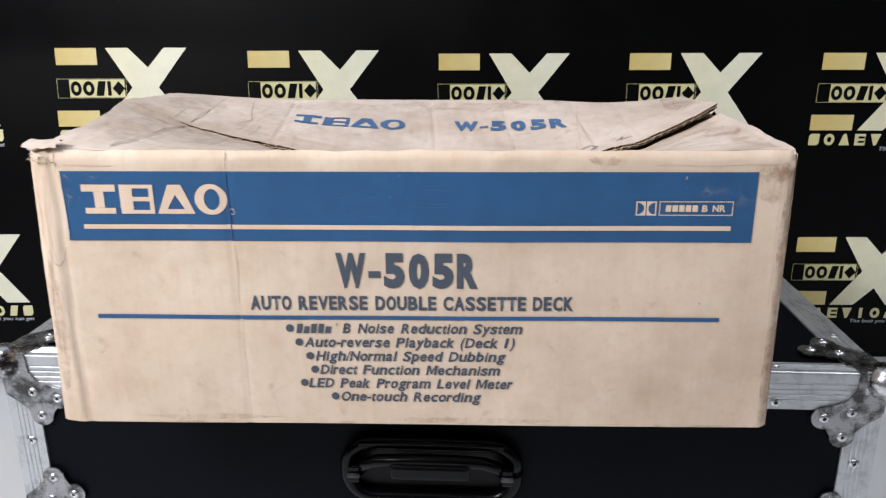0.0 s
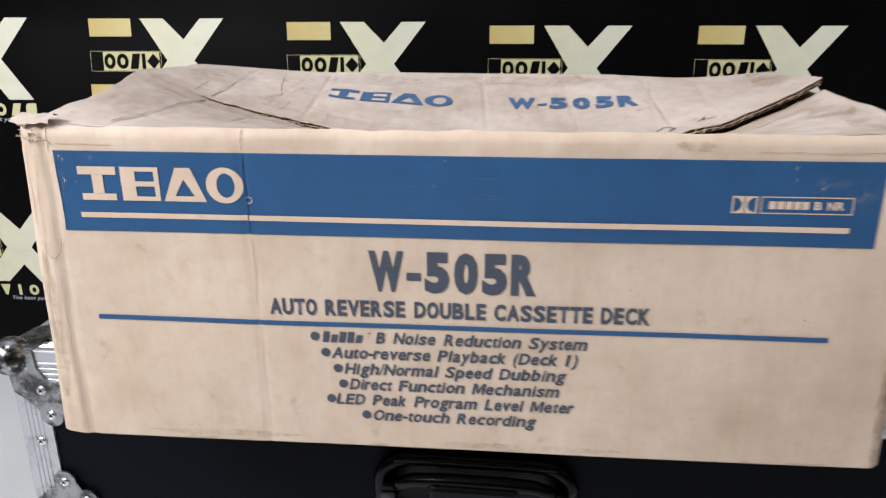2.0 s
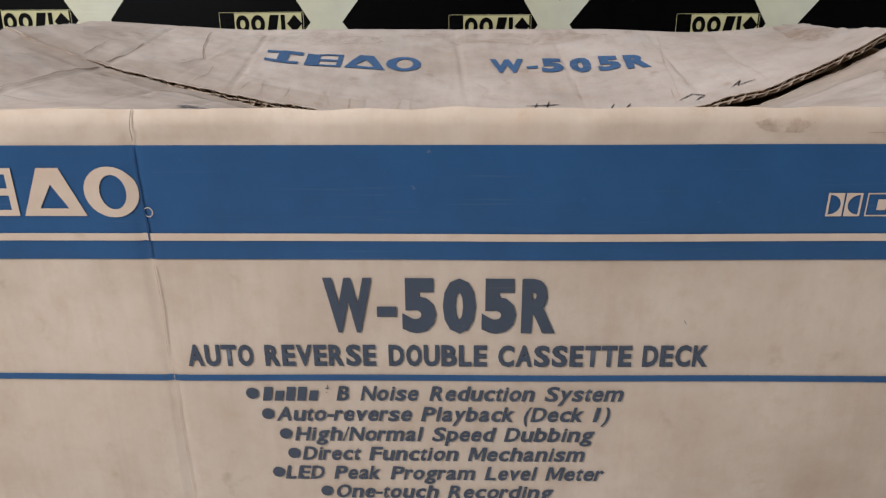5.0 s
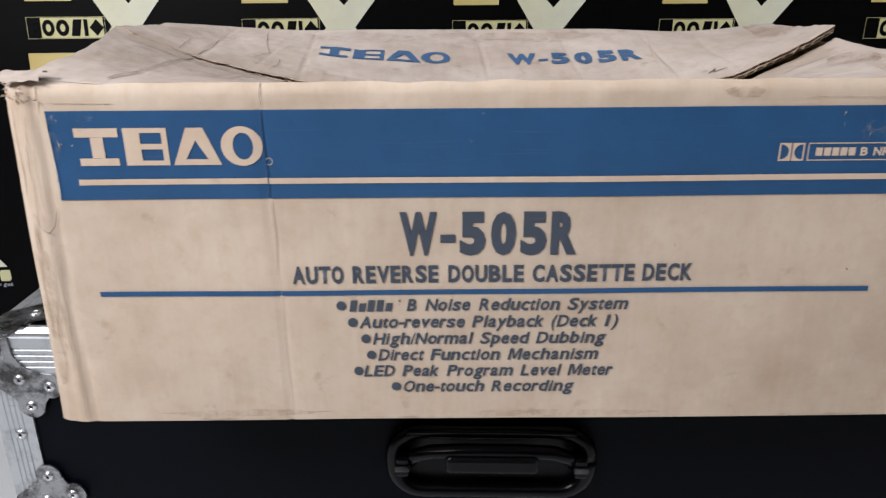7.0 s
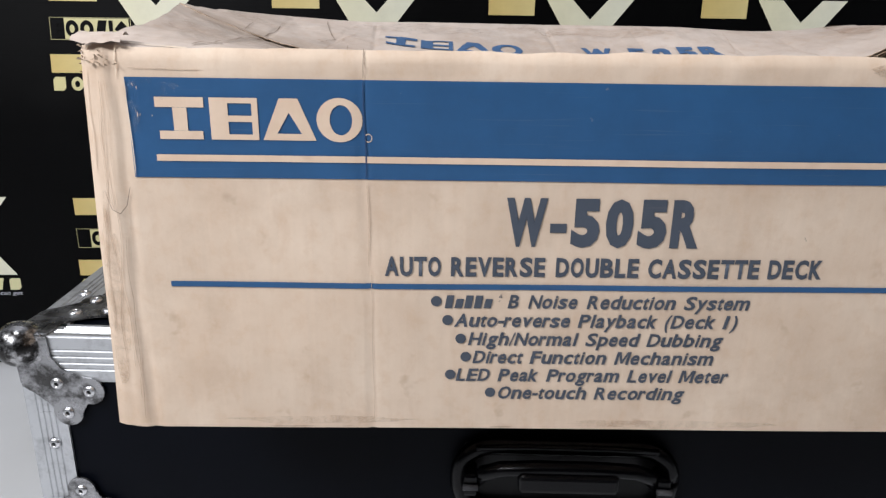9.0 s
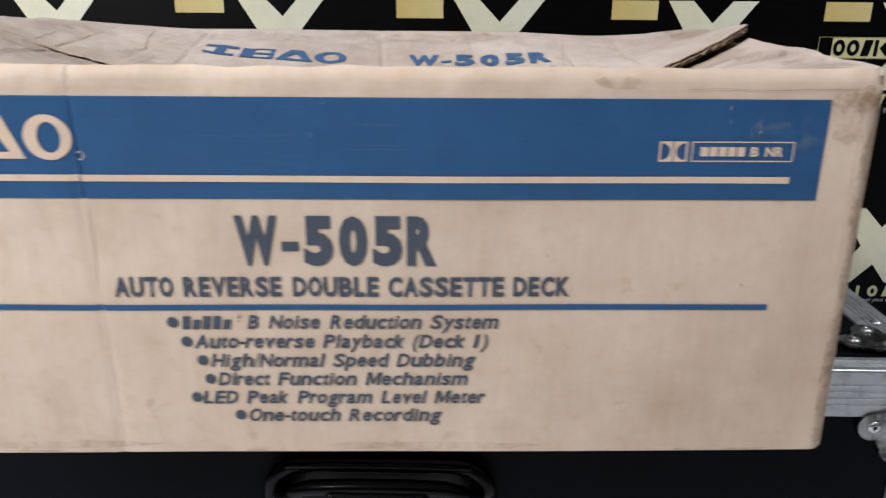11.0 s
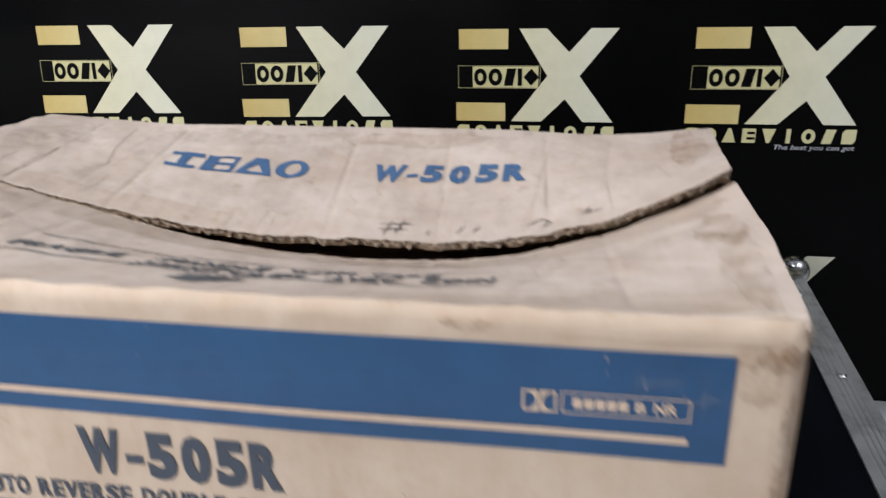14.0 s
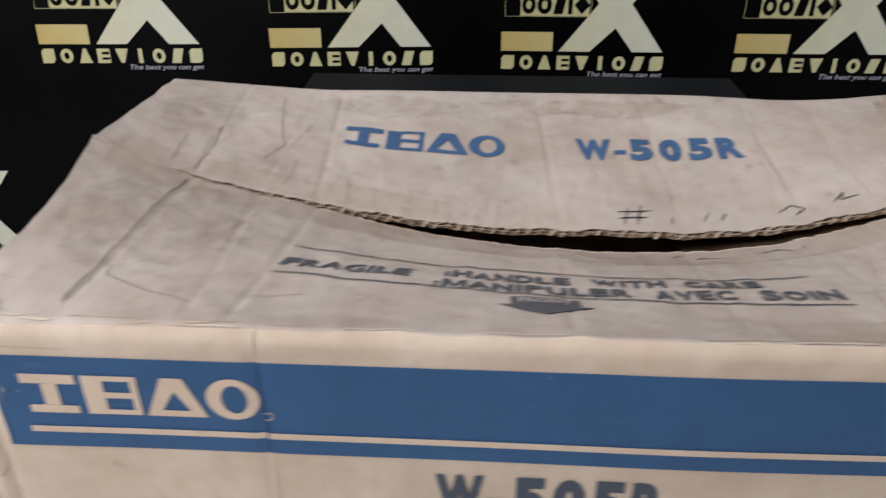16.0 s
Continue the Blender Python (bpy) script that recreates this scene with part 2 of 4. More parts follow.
def flat_bm(outline, holes=()):
    """A filled flat shape in (a, b) with holes."""
    bm = bmesh.new()
    edges = []
    for loop in (outline, *holes):
        vs = [bm.verts.new((a, b, 0)) for a, b in loop]
        edges += [bm.edges.new((vs[i], vs[(i + 1) % len(vs)])) for i in range(len(vs))]
    bmesh.ops.triangle_fill(bm, edges=edges, use_beauty=True)
    return bm


def ring(cx, cy, rx, ry, n=28):
    return [(cx + rx * math.cos(2 * math.pi * i / n), cy + ry * math.sin(2 * math.pi * i / n)) for i in range(n)]


def rect(x0, x1, y0, y1):
    return [(x0, y0), (x1, y0), (x1, y1), (x0, y1)]


def join_bm(*parts):
    out = bmesh.new()
    for b in parts:
        me = bpy.data.meshes.new("tmp")
        b.to_mesh(me)
        b.free()
        out.from_mesh(me)
        bpy.data.meshes.remove(me)
    return out


def glyphs(text, bold, spacing):
    cu = bpy.data.curves.new("lettering", "FONT")
    cu.body, cu.offset, cu.resolution_u, cu.space_character = text, bold, 3, spacing
    ob = new("lettering", cu)
    me = bpy.data.meshes.new_from_object(ob.evaluated_get(bpy.context.evaluated_depsgraph_get()))
    bpy.data.objects.remove(ob)
    bpy.data.curves.remove(cu)
    bm = bmesh.new()
    bm.from_mesh(me)
    bpy.data.meshes.remove(me)
    return bm


CAP = {}


def letters(text, x0, x1, base, cap, bold=0.0, slant=0.0, spacing=1.0):
    """Lettering in the built-in font, filled, from x0 to x1 on a baseline, with capitals of that height."""
    if bold not in CAP:
        h = glyphs("H", bold, 1.0)
        CAP[bold] = min(v.co.y for v in h.verts), max(v.co.y for v in h.verts)
        h.free()
    lo_y, hi_y = CAP[bold]
    bm = glyphs(text, bold, spacing)
    for v in bm.verts:
        v.co.x += slant * v.co.y
    lo_x, hi_x = min(v.co.x for v in bm.verts), max(v.co.x for v in bm.verts)
    for v in bm.verts:
        v.co = Vector((x0 + (v.co.x - lo_x) / (hi_x - lo_x) * (x1 - x0), base + (v.co.y - lo_y) / (hi_y - lo_y) * cap, 0))
    return bm


GLYPHS, HEIGHTS = {}, {}
# widths of a bold grotesque's characters, in thousandths of its height
ADVANCE = dict(zip("ABCDEFGHIKLMNOPRSTUVW", (722, 722, 722, 722, 667, 611, 778, 722, 278, 722, 611, 833, 722, 778, 667, 695, 667, 611, 722, 667, 944)))
ADVANCE.update(zip("abcdefghiklmnoprstuvy()/-1*:", (556, 611, 556, 611, 556, 333, 611, 611, 278, 556, 278, 889, 611, 611, 611, 389, 556, 333, 611, 556, 556, 333, 333, 278, 333, 500, 389, 300)))
SLIM = "AVWTKvykft-r"
BLOCK_M = [(0, 0), (0, 1), (0.27, 1), (0.5, 0.36), (0.73, 1), (1, 1), (1, 0), (0.8, 0), (0.8, 0.74), (0.58, 0.1), (0.42, 0.1), (0.2, 0.74), (0.2, 0)]


def glyph(ch, bold):
    """One character of the built-in font, 1 wide and with capitals 1 high, lower case raised to a tall x-height."""
    if (ch, bold) in GLYPHS:
        return GLYPHS[ch, bold]
    if ch in "-M":
        bm = flat_bm(rect(0, 1, 0.29, 0.48) if ch == "-" else BLOCK_M)
    else:
        if bold not in HEIGHTS:
            HEIGHTS[bold] = []
            for probe in "Hxl":
                g = glyphs(probe, bold, 1.0)
                HEIGHTS[bold].append((min(v.co.y for v in g.verts), max(v.co.y for v in g.verts)))
                g.free()
        (lo, hi), (_, mid), (_, tall) = HEIGHTS[bold]
        mid, tall = (mid - lo) / (hi - lo), (tall - lo) / (hi - lo)
        bm = glyphs(ch, bold, 1.0)
        x0, x1 = min(v.co.x for v in bm.verts), max(v.co.x for v in bm.verts)
        top = (max(v.co.y for v in bm.verts) - lo) / (hi - lo)
        for v in bm.verts:
            y = (v.co.y - lo) / (hi - lo)
            if ch.islower():
                y = y if y < 0 else y * 0.76 / mid if y < mid else 0.76 + (y - mid) * 0.25 / (tall - mid)
            elif ch.isdigit():
                y /= top
            v.co = Vector(((v.co.x - x0) / (x1 - x0), y, 0))
    bm.verts.index_update()
    GLYPHS[ch, bold] = [v.co.copy() for v in bm.verts], [[v.index for v in f.verts] for f in bm.faces]
    bm.free()
    return GLYPHS[ch, bold]


def typed(word, x0, x1, base, cap, bold, slant=0.0, condensed=False):
    """A word set character by character from x0 to x1: grotesque widths, or the even ones of a condensed face."""
    wide, at = [], 0.0
    for ch in word:
        w = ({"I": 0.5, "-": 0.62, "W": 1.55, "M": 1.3, "L": 0.9, "E": 0.92, "T": 0.98, ":": 0.5}.get(ch, 1.06) * 560) if condensed else ADVANCE.get(ch, 611)
        side = (10 if ch in SLIM else 160 if ch == "1" else 62 if ch in "Iil:" else 38) if not condensed else (16 if ch in "AVT" else 34)
        wide.append((at + side, at + w - side))
        at += w
    lean = slant * cap
    k = (x1 - x0 - lean) / (wide[-1][1] - wide[0][0])
    bm = bmesh.new()
    for ch, (a, e) in zip(word, wide):
        a, e = x0 + (a - wide[0][0]) * k, x0 + (e - wide[0][0]) * k
        cos, faces = glyph(ch, bold)
        vs = [bm.verts.new((a + c.x * (e - a) + lean * c.y, base + c.y * cap, 0)) for c in cos]
        for f in faces:
            bm.faces.new([vs[i] for i in f])
    return bm


def words(text, spans, base, cap, bold=0.0, slant=0.0, condensed=False):
    """Several words, each in its own span (x0, x1)."""
    return join_bm(*[typed(w, a, e, base, cap, bold, slant, condensed) for w, (a, e) in zip(text.split(), spans)])


def diced(bm, step):
    """Cuts a flat shape along a square grid, so that it can follow a curved surface."""
    for axis in (0, 1):
        lo, hi = min(v.co[axis] for v in bm.verts), max(v.co[axis] for v in bm.verts)
        for i in range(1, int((hi - lo) / step) + 1):
            at, n = [0.0, 0.0, 0.0], [0.0, 0.0, 0.0]
            at[axis], n[axis] = lo + i * step, 1.0
            bmesh.ops.bisect_plane(bm, geom=bm.verts[:] + bm.edges[:] + bm.faces[:], dist=1e-6, plane_co=at, plane_no=n)
    return bm


def laid(bm, place):
    """Moves a flat shape in (a, b) onto a surface place(a, b)."""
    for v in bm.verts:
        v.co = place(v.co.x, v.co.y)
    return bm


def tube(points, r, n=8):
    bm = bmesh.new()
    pts = [Vector(p) for p in points]
    rings = []
    for i, p in enumerate(pts):
        d = (pts[min(i + 1, len(pts) - 1)] - pts[max(i - 1, 0)]).normalized()
        a = d.orthogonal().normalized() if not rings else (axis - d * axis.dot(d)).normalized()
        axis = a
        b = d.cross(a)
        rings.append([bm.verts.new(p + (a * math.cos(2 * math.pi * k / n) + b * math.sin(2 * math.pi * k / n)) * r) for k in range(n)])
    for q, s in zip(rings, rings[1:]):
        for k in range(n):
            bm.faces.new((q[k], q[(k + 1) % n], s[(k + 1) % n], s[k]))
    bm.faces.new(rings[0][::-1])
    bm.faces.new(rings[-1])
    return bm


# the room
WALL_Y, FLOOR_Z = 0.897, 0.045
floor = tagged(part("floor", box_bm(-2.6, 2.6, -3.2, WALL_Y, -0.1, FLOOR_Z), M_FLOOR), "pale glossy tiled floor", "floor", kind="structure")
for x in (-1.75, -1.15, 1.25, 1.85):
    part("tile_joint", box_bm(x - 0.002, x + 0.002, -3.1, WALL_Y - 0.012, FLOOR_Z - 0.001, FLOOR_Z + 0.0006), M_JOINT, floor)
for y in (-1.45, -0.85, -0.25, 0.35):
    part("tile_joint", box_bm(-2.5, 2.5, y - 0.002, y + 0.002, FLOOR_Z - 0.001, FLOOR_Z + 0.0009), M_JOINT, floor)
tagged(part("wall_north", box_bm(-2.6, 2.6, WALL_Y, WALL_Y + 0.12, 0, 2.6), M_WALL), "white painted wall behind the banner", "wall", kind="structure")
# These three walls are unseen, kept dark to hold back bounce.
tagged(part("wall_south", box_bm(-2.6, 2.6, -3.32, -3.2, 0, 2.6), M_ROOM), "unseen closing wall, made dark to cut bounce light", "wall", kind="structure")
tagged(part("wall_west", box_bm(-2.72, -2.6, -3.32, WALL_Y + 0.12, 0, 2.6), M_ROOM), "unseen closing wall, made dark to cut bounce light", "wall", kind="structure")
tagged(part("wall_east", box_bm(2.6, 2.72, -3.32, WALL_Y + 0.12, 0, 2.6), M_ROOM), "unseen closing wall, made dark to cut bounce light", "wall", kind="structure")
tagged(part("ceiling", box_bm(-2.72, 2.72, -3.32, WALL_Y + 0.12, 2.6, 2.7), M_WALL), "white painted ceiling", "ceiling", kind="structure")

# the banner
BANNER_Y = 0.882


def banner_at(x, z, off=0.0):
    """The hung sheet: it stands off the wall towards one end, with soft folds above."""
    y = BANNER_Y - 0.058 * (1 - math.exp(-(max(0.0, -x) / 0.55) ** 1.5)) * (1 - 0.45 * min(1.0, max(0.0, (z - 0.5) / 0.2)))
    y += 0.003 * math.sin(3.1 * x + 0.7 * z) * (0.3 + max(0, z - 0.3)) + 0.0025 * noise.noise(Vector((x * 4 + z * 3.5, 5, z * 1.4)))
    up = min(1.0, max(0.0, (z - 0.70) / 0.25))
    y += up * (0.016 * noise.noise(Vector((x * 2.6 + z * 2.2, 8, z * 2.0))) + 0.006 * noise.noise(Vector((x * 9 + z * 7, 2, z * 3))))
    return Vector((x, y - off, z))


banner = thing("banner", "black glossy vinyl banner with repeated gold emblems on the wall", "banner", pose(0, BANNER_Y, 0.105))
TO_BANNER = pose(0, BANNER_Y, 0.105).inverted()


def on_banner(name, bm, mat, parent, off, label=""):
    laid(bm, lambda a, b: banner_at(a, b, off))
    bm.transform(TO_BANNER)
    for f in bm.faces:
        f.smooth = True
    return part(name, bm, mat, parent, label)


bm = sheet(steps(-1.75, 1.75, 0.025), steps(0.105, 1.9, 0.025), lambda x, z: banner_at(x, z))
sheet(steps(-1.75, 1.75, 0.05), steps(0.105, 1.9, 0.05), lambda x, z: banner_at(x, z, -0.0012), bm)
bm.transform(TO_BANNER)
part("vinyl_sheet", bm, M_VINYL, banner, smooth=True)
on_banner("hem", sheet(steps(-1.75, 1.75, 0.025), [0.1055, 0.109], lambda a, b: Vector((a, b, 0))), M_VINYL, banner, 0.0012)


def shape(kind, x0, x1, z0, z1):
    """A plain printed shape within a box."""
    w, h, cx, cz = x1 - x0, z1 - z0, (x0 + x1) / 2, (z0 + z1) / 2
    if kind == "ring":
        return flat_bm(ring(cx, cz, w / 2, h / 2, 20), [ring(cx, cz, w * 0.20, h * 0.24, 16)])
    if kind == "slots":
        return flat_bm(rect(x0, x1, z0, z1), [rect(x0 + w * 0.36, x1 - w * 0.06, z0 + h * 0.22, z0 + h * 0.40), rect(x0 + w * 0.36, x1 - w * 0.06, z0 + h * 0.60, z0 + h * 0.78)])
    outlines = {
        "bar": [(0, 0), (1, 0), (1, 1), (0, 1)],
        "lean": [(0, 0), (0.72, 0), (1, 1), (0.28, 1)],
        "diamond": [(0.5, 0), (1, 0.5), (0.5, 1), (0, 0.5)],
        "chipped": [(0, 0), (0.8, 0), (1, 0.22), (1, 1), (0.2, 1), (0, 0.78)],
        "wedge_up": [(0, 0), (1, 0), (0.62, 1), (0.38, 1)],
        "wedge_down": [(0.38, 0), (0.62, 0), (1, 1), (0, 1)],
    }
    return flat_bm([(x0 + a * w, z0 + b * h) for a, b in outlines[kind]])


def emblem(x, z):
    """One printed emblem: two bars, a crossed shape, a name plate, a row of blocks, a small line of text."""
    up = on_banner("emblem", flat_bm(rect(x, x + 0.073, z - 0.029, z)), M_GOLD, banner, 0.0011, "gold printed emblem of bars and a crossed shape")
    on_banner("lower_bar", flat_bm(rect(x - 0.006, x + 0.069, z - 0.136, z - 0.108)), M_GOLD, up, 0.0011)
    on_banner("cross_arm", flat_bm([(x + 0.089, z), (x + 0.129, z), (x + 0.168, z - 0.040), (x + 0.131, z - 0.068)]), M_PALE, up, 0.0009)
    on_banner("cross_arm", flat_bm([(x + 0.131, z - 0.068), (x + 0.168, z - 0.092), (x + 0.123, z - 0.136), (x + 0.078, z - 0.136)]), M_PALE, up, 0.0009)
    on_banner("cross_chevron", flat_bm([(x + 0.192, z), (x + 0.232, z), (x + 0.178, z - 0.068), (x + 0.229, z - 0.136), (x + 0.185, z - 0.136), (x + 0.131, z - 0.068)]), M_PALE, up, 0.0013)
    on_banner("name_plate", flat_bm(rect(x + 0.020, x + 0.118, z - 0.085, z - 0.054)), M_WORD, up, 0.0015)
    on_banner("plate_outline", flat_bm(rect(x - 0.002, x + 0.121, z - 0.0862, z - 0.0528), [rect(x - 0.0014, x + 0.1204, z - 0.0856, z - 0.0534)]), M_WORD, up, 0.0013)
    # plain black shapes on the name plate
    a, z0, z1 = x + 0.003, z - 0.0822, z - 0.0568
    for w, kind in ((0.0165, "slots"), (0.0195, "ring"), (0.0205, "ring"), (0.0185, "lean"), (0.0062, "bar"), (0.0225, "diamond")):
        on_banner("name_block", shape(kind, a, a + w, z0, z1), M_BLACKPRINT, up, 0.0019)
        a += w + 0.0024
    # plain shapes in the row under it
    for i, kind in enumerate(("chipped", "ring", "wedge_up", "slots", "wedge_down", "bar", "ring", "lean", "chipped")):
        a, w = x - 0.005 + 0.0272 * i, 0.0062 if kind == "bar" else 0.0188
        a += 0.0062 if kind == "bar" else 0
        on_banner("word_block", shape(kind, a, a + w, z - 0.1632, z - 0.1422), M_WORD, up, 0.0011)
    on_banner("tagline", letters("The best you can get", x + 0.122, x + 0.232, z - 0.1725, 0.0072, 0.01, 0.2), M_WHITEPRINT, up, 0.0013)


for k in range(-4, 5):
    for row in range(2):
        emblem(-0.002 + PITCH * k, 0.688 - ROWSTEP * row + min(0.014, 0.018 * max(0.0, -PITCH * k)))

# the flight case
CASE_W, CASE_D, CASE_H, LID_Z = 0.798, 0.487, 0.460, 0.272
CASE = pose(0.012, 0.1075, 0, 0, 0, -1.9)
case = thing("flight_case", "black laminate flight case with riveted aluminium edges and steel corners", "flight case", CASE)
HX = CASE_W / 2


def extrusion(length, wide_y=0.020, wide_z=0.036, thick=0.002):
    """An L-shaped edge strip with ridges, along +x; outer corner at the origin, legs along +y and -z."""
    def face(wide):
        out = [(0.0015, 0.0)]
        for i in range(4):
            g = wide * (0.28 + i * 0.14)
            out += [(g, 0.0), (g + 0.0006, -0.0007), (g + 0.0016, -0.0007), (g + 0.0022, 0.0)]
        return out + [(wide, 0.0)]

    loop = [(a, d) for a, d in reversed(face(wide_y))] + [(0.0005, -0.0005)] + [(-d, -a) for a, d in face(wide_z)]
    loop += [(thick, -wide_z), (thick, -thick), (wide_y, -thick)]
    bm = bmesh.new()
    ends = [[bm.verts.new((x, a, b)) for a, b in loop] for x in (0, length)]
    n = len(loop)
    for i in range(n):
        bm.faces.new((ends[0][i], ends[0][(i + 1) % n], ends[1][(i + 1) % n], ends[1][i]))
    bm.faces.new(ends[0][::-1])
    bm.faces.new(ends[1])
    bmesh.ops.recalc_face_normals(bm, faces=bm.faces[:])
    return bm


def rivet(m, parent, name="rivet"):
    bm = bmesh.new()
    prof = [(0.0046, 0.0), (0.0046, 0.0006), (0.0036, 0.0016), (0.0022, 0.0021), (0.0019, 0.0021), (0.0017, 0.0008)]
    rings = [[bm.verts.new((r * math.cos(k * math.pi / 8), r * math.sin(k * math.pi / 8), h)) for k in range(16)] for r, h in prof]
    for a, b in zip(rings, rings[1:]):
        for k in range(16):
            bm.faces.new((a[k], a[(k + 1) % 16], b[(k + 1) % 16], b[k]))
    bm.transform(m)
    ob = part(name, bm, M_RIVET, parent, smooth=True)
    bm = bmesh.new()
    bmesh.ops.create_circle(bm, cap_ends=True, radius=0.0018, segments=12, matrix=m @ Matrix.Translation((0, 0, 0.0009)))
    part("rivet_hole", bm, M_HOLE, ob)
    return ob


T = 0.0022
part("lid_top_panel", box_bm(-HX + 0.004, HX - 0.004, 0.004, CASE_D - 0.004, CASE_H - 0.009, CASE_H - T, 0.0008), M_LAMINATE, case, "scuffed black laminate lid panel")
for nm, z0, z1 in (("lid", LID_Z + 0.002, CASE_H - 0.010), ("body", FLOOR_Z + 0.012, LID_Z - 0.002)):
    part(nm + "_front_panel", box_bm(-HX + 0.004, HX - 0.004, T, 0.010, z0, z1), M_LAMINATE, case)
    part(nm + "_back_panel", box_bm(-HX + 0.004, HX - 0.004, CASE_D - 0.010, CASE_D - T, z0, z1), M_LAMINATE, case)
    part(nm + "_side_panel", box_bm(-HX + T, -HX + 0.010, 0.011, CASE_D - 0.011, z0, z1), M_LAMINATE, case)
    part(nm + "_side_panel", box_bm(HX - 0.010, HX - T, 0.011, CASE_D - 0.011, z0, z1), M_LAMINATE, case)
part("base_panel", box_bm(-HX + 0.004, HX - 0.004, 0.004, CASE_D - 0.004, FLOOR_Z, FLOOR_Z + 0.011), M_LAMINATE, case)
G = 0.012
FRONT = Matrix.Translation((-HX + G, 0, CASE_H))
EDGES = [
    (CASE_W - 2 * G, FRONT),
    (CASE_W - 2 * G, Matrix.Translation((HX - G, CASE_D, CASE_H)) @ pose(0, 0, 0, 0, 0, 180)),
    (CASE_D - 2 * G, Matrix.Translation((HX, G, CASE_H)) @ pose(0, 0, 0, 0, 0, 90), 0.031, 0.036),
    (CASE_D - 2 * G, Matrix.Translation((-HX, CASE_D - G, CASE_H)) @ pose(0, 0, 0, 0, 0, -90), 0.031, 0.036),
]
for z0, z1 in ((LID_Z + 0.001, CASE_H - 0.02), (FLOOR_Z, LID_Z - 0.001)):
    for sx in (-1, 1):
        m = Matrix(((0, sx * -1.0, 0, sx * HX), (0, 0, -1.0, 0), (1.0, 0, 0, z0), (0, 0, 0, 1)))
        EDGES.append((z1 - z0, m, 0.030, 0.030))
        m2 = Matrix(((0, sx * -1.0, 0, sx * HX), (0, 0, 1.0, CASE_D), (1.0, 0, 0, z0), (0, 0, 0, 1)))
        EDGES.append((z1 - z0, m2, 0.030, 0.030))
for length, m, *legs in EDGES:
    bm = extrusion(length, *legs)
    bm.transform(m)
    bmesh.ops.recalc_face_normals(bm, faces=bm.faces[:])
    part("edge_strip", bm, M_ALU, case, "ridged aluminium edge strip")
for z0, z1 in ((LID_Z + 0.001, LID_Z + 0.022), (LID_Z - 0.022, LID_Z - 0.001)):
    part("seam_strip", box_bm(-HX + 0.032, HX - 0.032, -0.001, T + 0.001, z0, z1, 0.0006), M_ALU, case)


def leaf(flip=1.0):
    """A three-lobed corner plate in the quarter plane x < 0, y < 0, its corner at the origin, with rivets' centres."""
    lobes = [(-0.052, -0.043), (-0.029, -0.037), (-0.034, -0.061)]
    pts = [(0.0, -0.004), (-0.003, -0.040), (-0.012, -0.046), (-0.020, -0.053)]
    pts += [(-0.034 + 0.0108 * math.cos(a), -0.061 + 0.0108 * math.sin(a)) for a in [math.radians(d) for d in (20, 0, -20, -40, -60, -80, -100, -120, -140, -160, -180)]]
    pts += [(-0.052 + 0.0108 * math.cos(a), -0.043 + 0.0108 * math.sin(a)) for a in [math.radians(d) for d in (-75, -95, -115, -135, -155, -175, -195, -215, -235, -255, -275)]]
    pts += [(-0.046, -0.031), (-0.034, -0.026), (-0.027, -0.016), (-0.026, 0.0), (0.0, 0.0)]
    return pts, lobes


def plate_bm(pts, thick):
    bm = bmesh.new()
    lo = [bm.verts.new((a, b, 0)) for a, b in pts]
    f = bm.faces.new(lo)
    r = bmesh.ops.extrude_face_region(bm, geom=[f])
    for v in [e for e in r["geom"] if isinstance(e, bmesh.types.BMVert)]:
        v.co.z += thick
    bmesh.ops.triangulate(bm, faces=[q for q in bm.faces if len(q.verts) > 4])
    bmesh.ops.recalc_face_normals(bm, faces=bm.faces[:])
    return bm


def corner_bracket(sx, y, sy):
    """Ball corner with a plate on the front, the side and the top."""
    bm = bmesh.new()
    bmesh.ops.create_icosphere(bm, subdivisions=4, radius=0.0168, matrix=Matrix.Translation((sx * (HX - 0.003), y + sy * 0.003, CASE_H - 0.008)))
    ball = part("ball_corner", bm, M_STEEL, case, "scratched steel ball corner with dark tarnish", smooth=True)
    sleeve = box_bm(-0.0215, 0.0022, -0.0022, 0.0215, -0.0215, 0.0022, 0.003, 2)
    sleeve.transform(Matrix(((sx, 0, 0, sx * HX), (0, sy, 0, y), (0, 0, 1, CASE_H), (0, 0, 0, 1))))
    bmesh.ops.recalc_face_normals(sleeve, faces=sleeve.faces[:])
    part("corner_sleeve", sleeve, M_STEEL, ball)
    pts, lobes = leaf()
    frames = [
        Matrix(((sx, 0, 0, sx * (HX + 0.001)), (0, 0, -sy, y - sy * 0.0004), (0, 1, 0, CASE_H), (0, 0, 0, 1))),
        Matrix(((0, 0, sx, sx * (HX + 0.0004)), (-sy, 0, 0, y), (0, 1, 0, CASE_H), (0, 0, 0, 1))),
        Matrix(((sx, 0, 0, sx * (HX + 0.001)), (0, -sy, 0, y), (0, 0, 1, CASE_H + 0.0004), (0, 0, 0, 1))),
    ]
    for m in frames:
        bm = plate_bm(pts, 0.0016)
        bm.transform(m)
        bmesh.ops.recalc_face_normals(bm, faces=bm.faces[:])
        plate = part("corner_plate", bm, M_PLATE, case, "three-lobed steel corner plate")
        for a, b in lobes:
            rivet(m @ Matrix.Translation((a, b, 0.0016)), plate)
    return ball


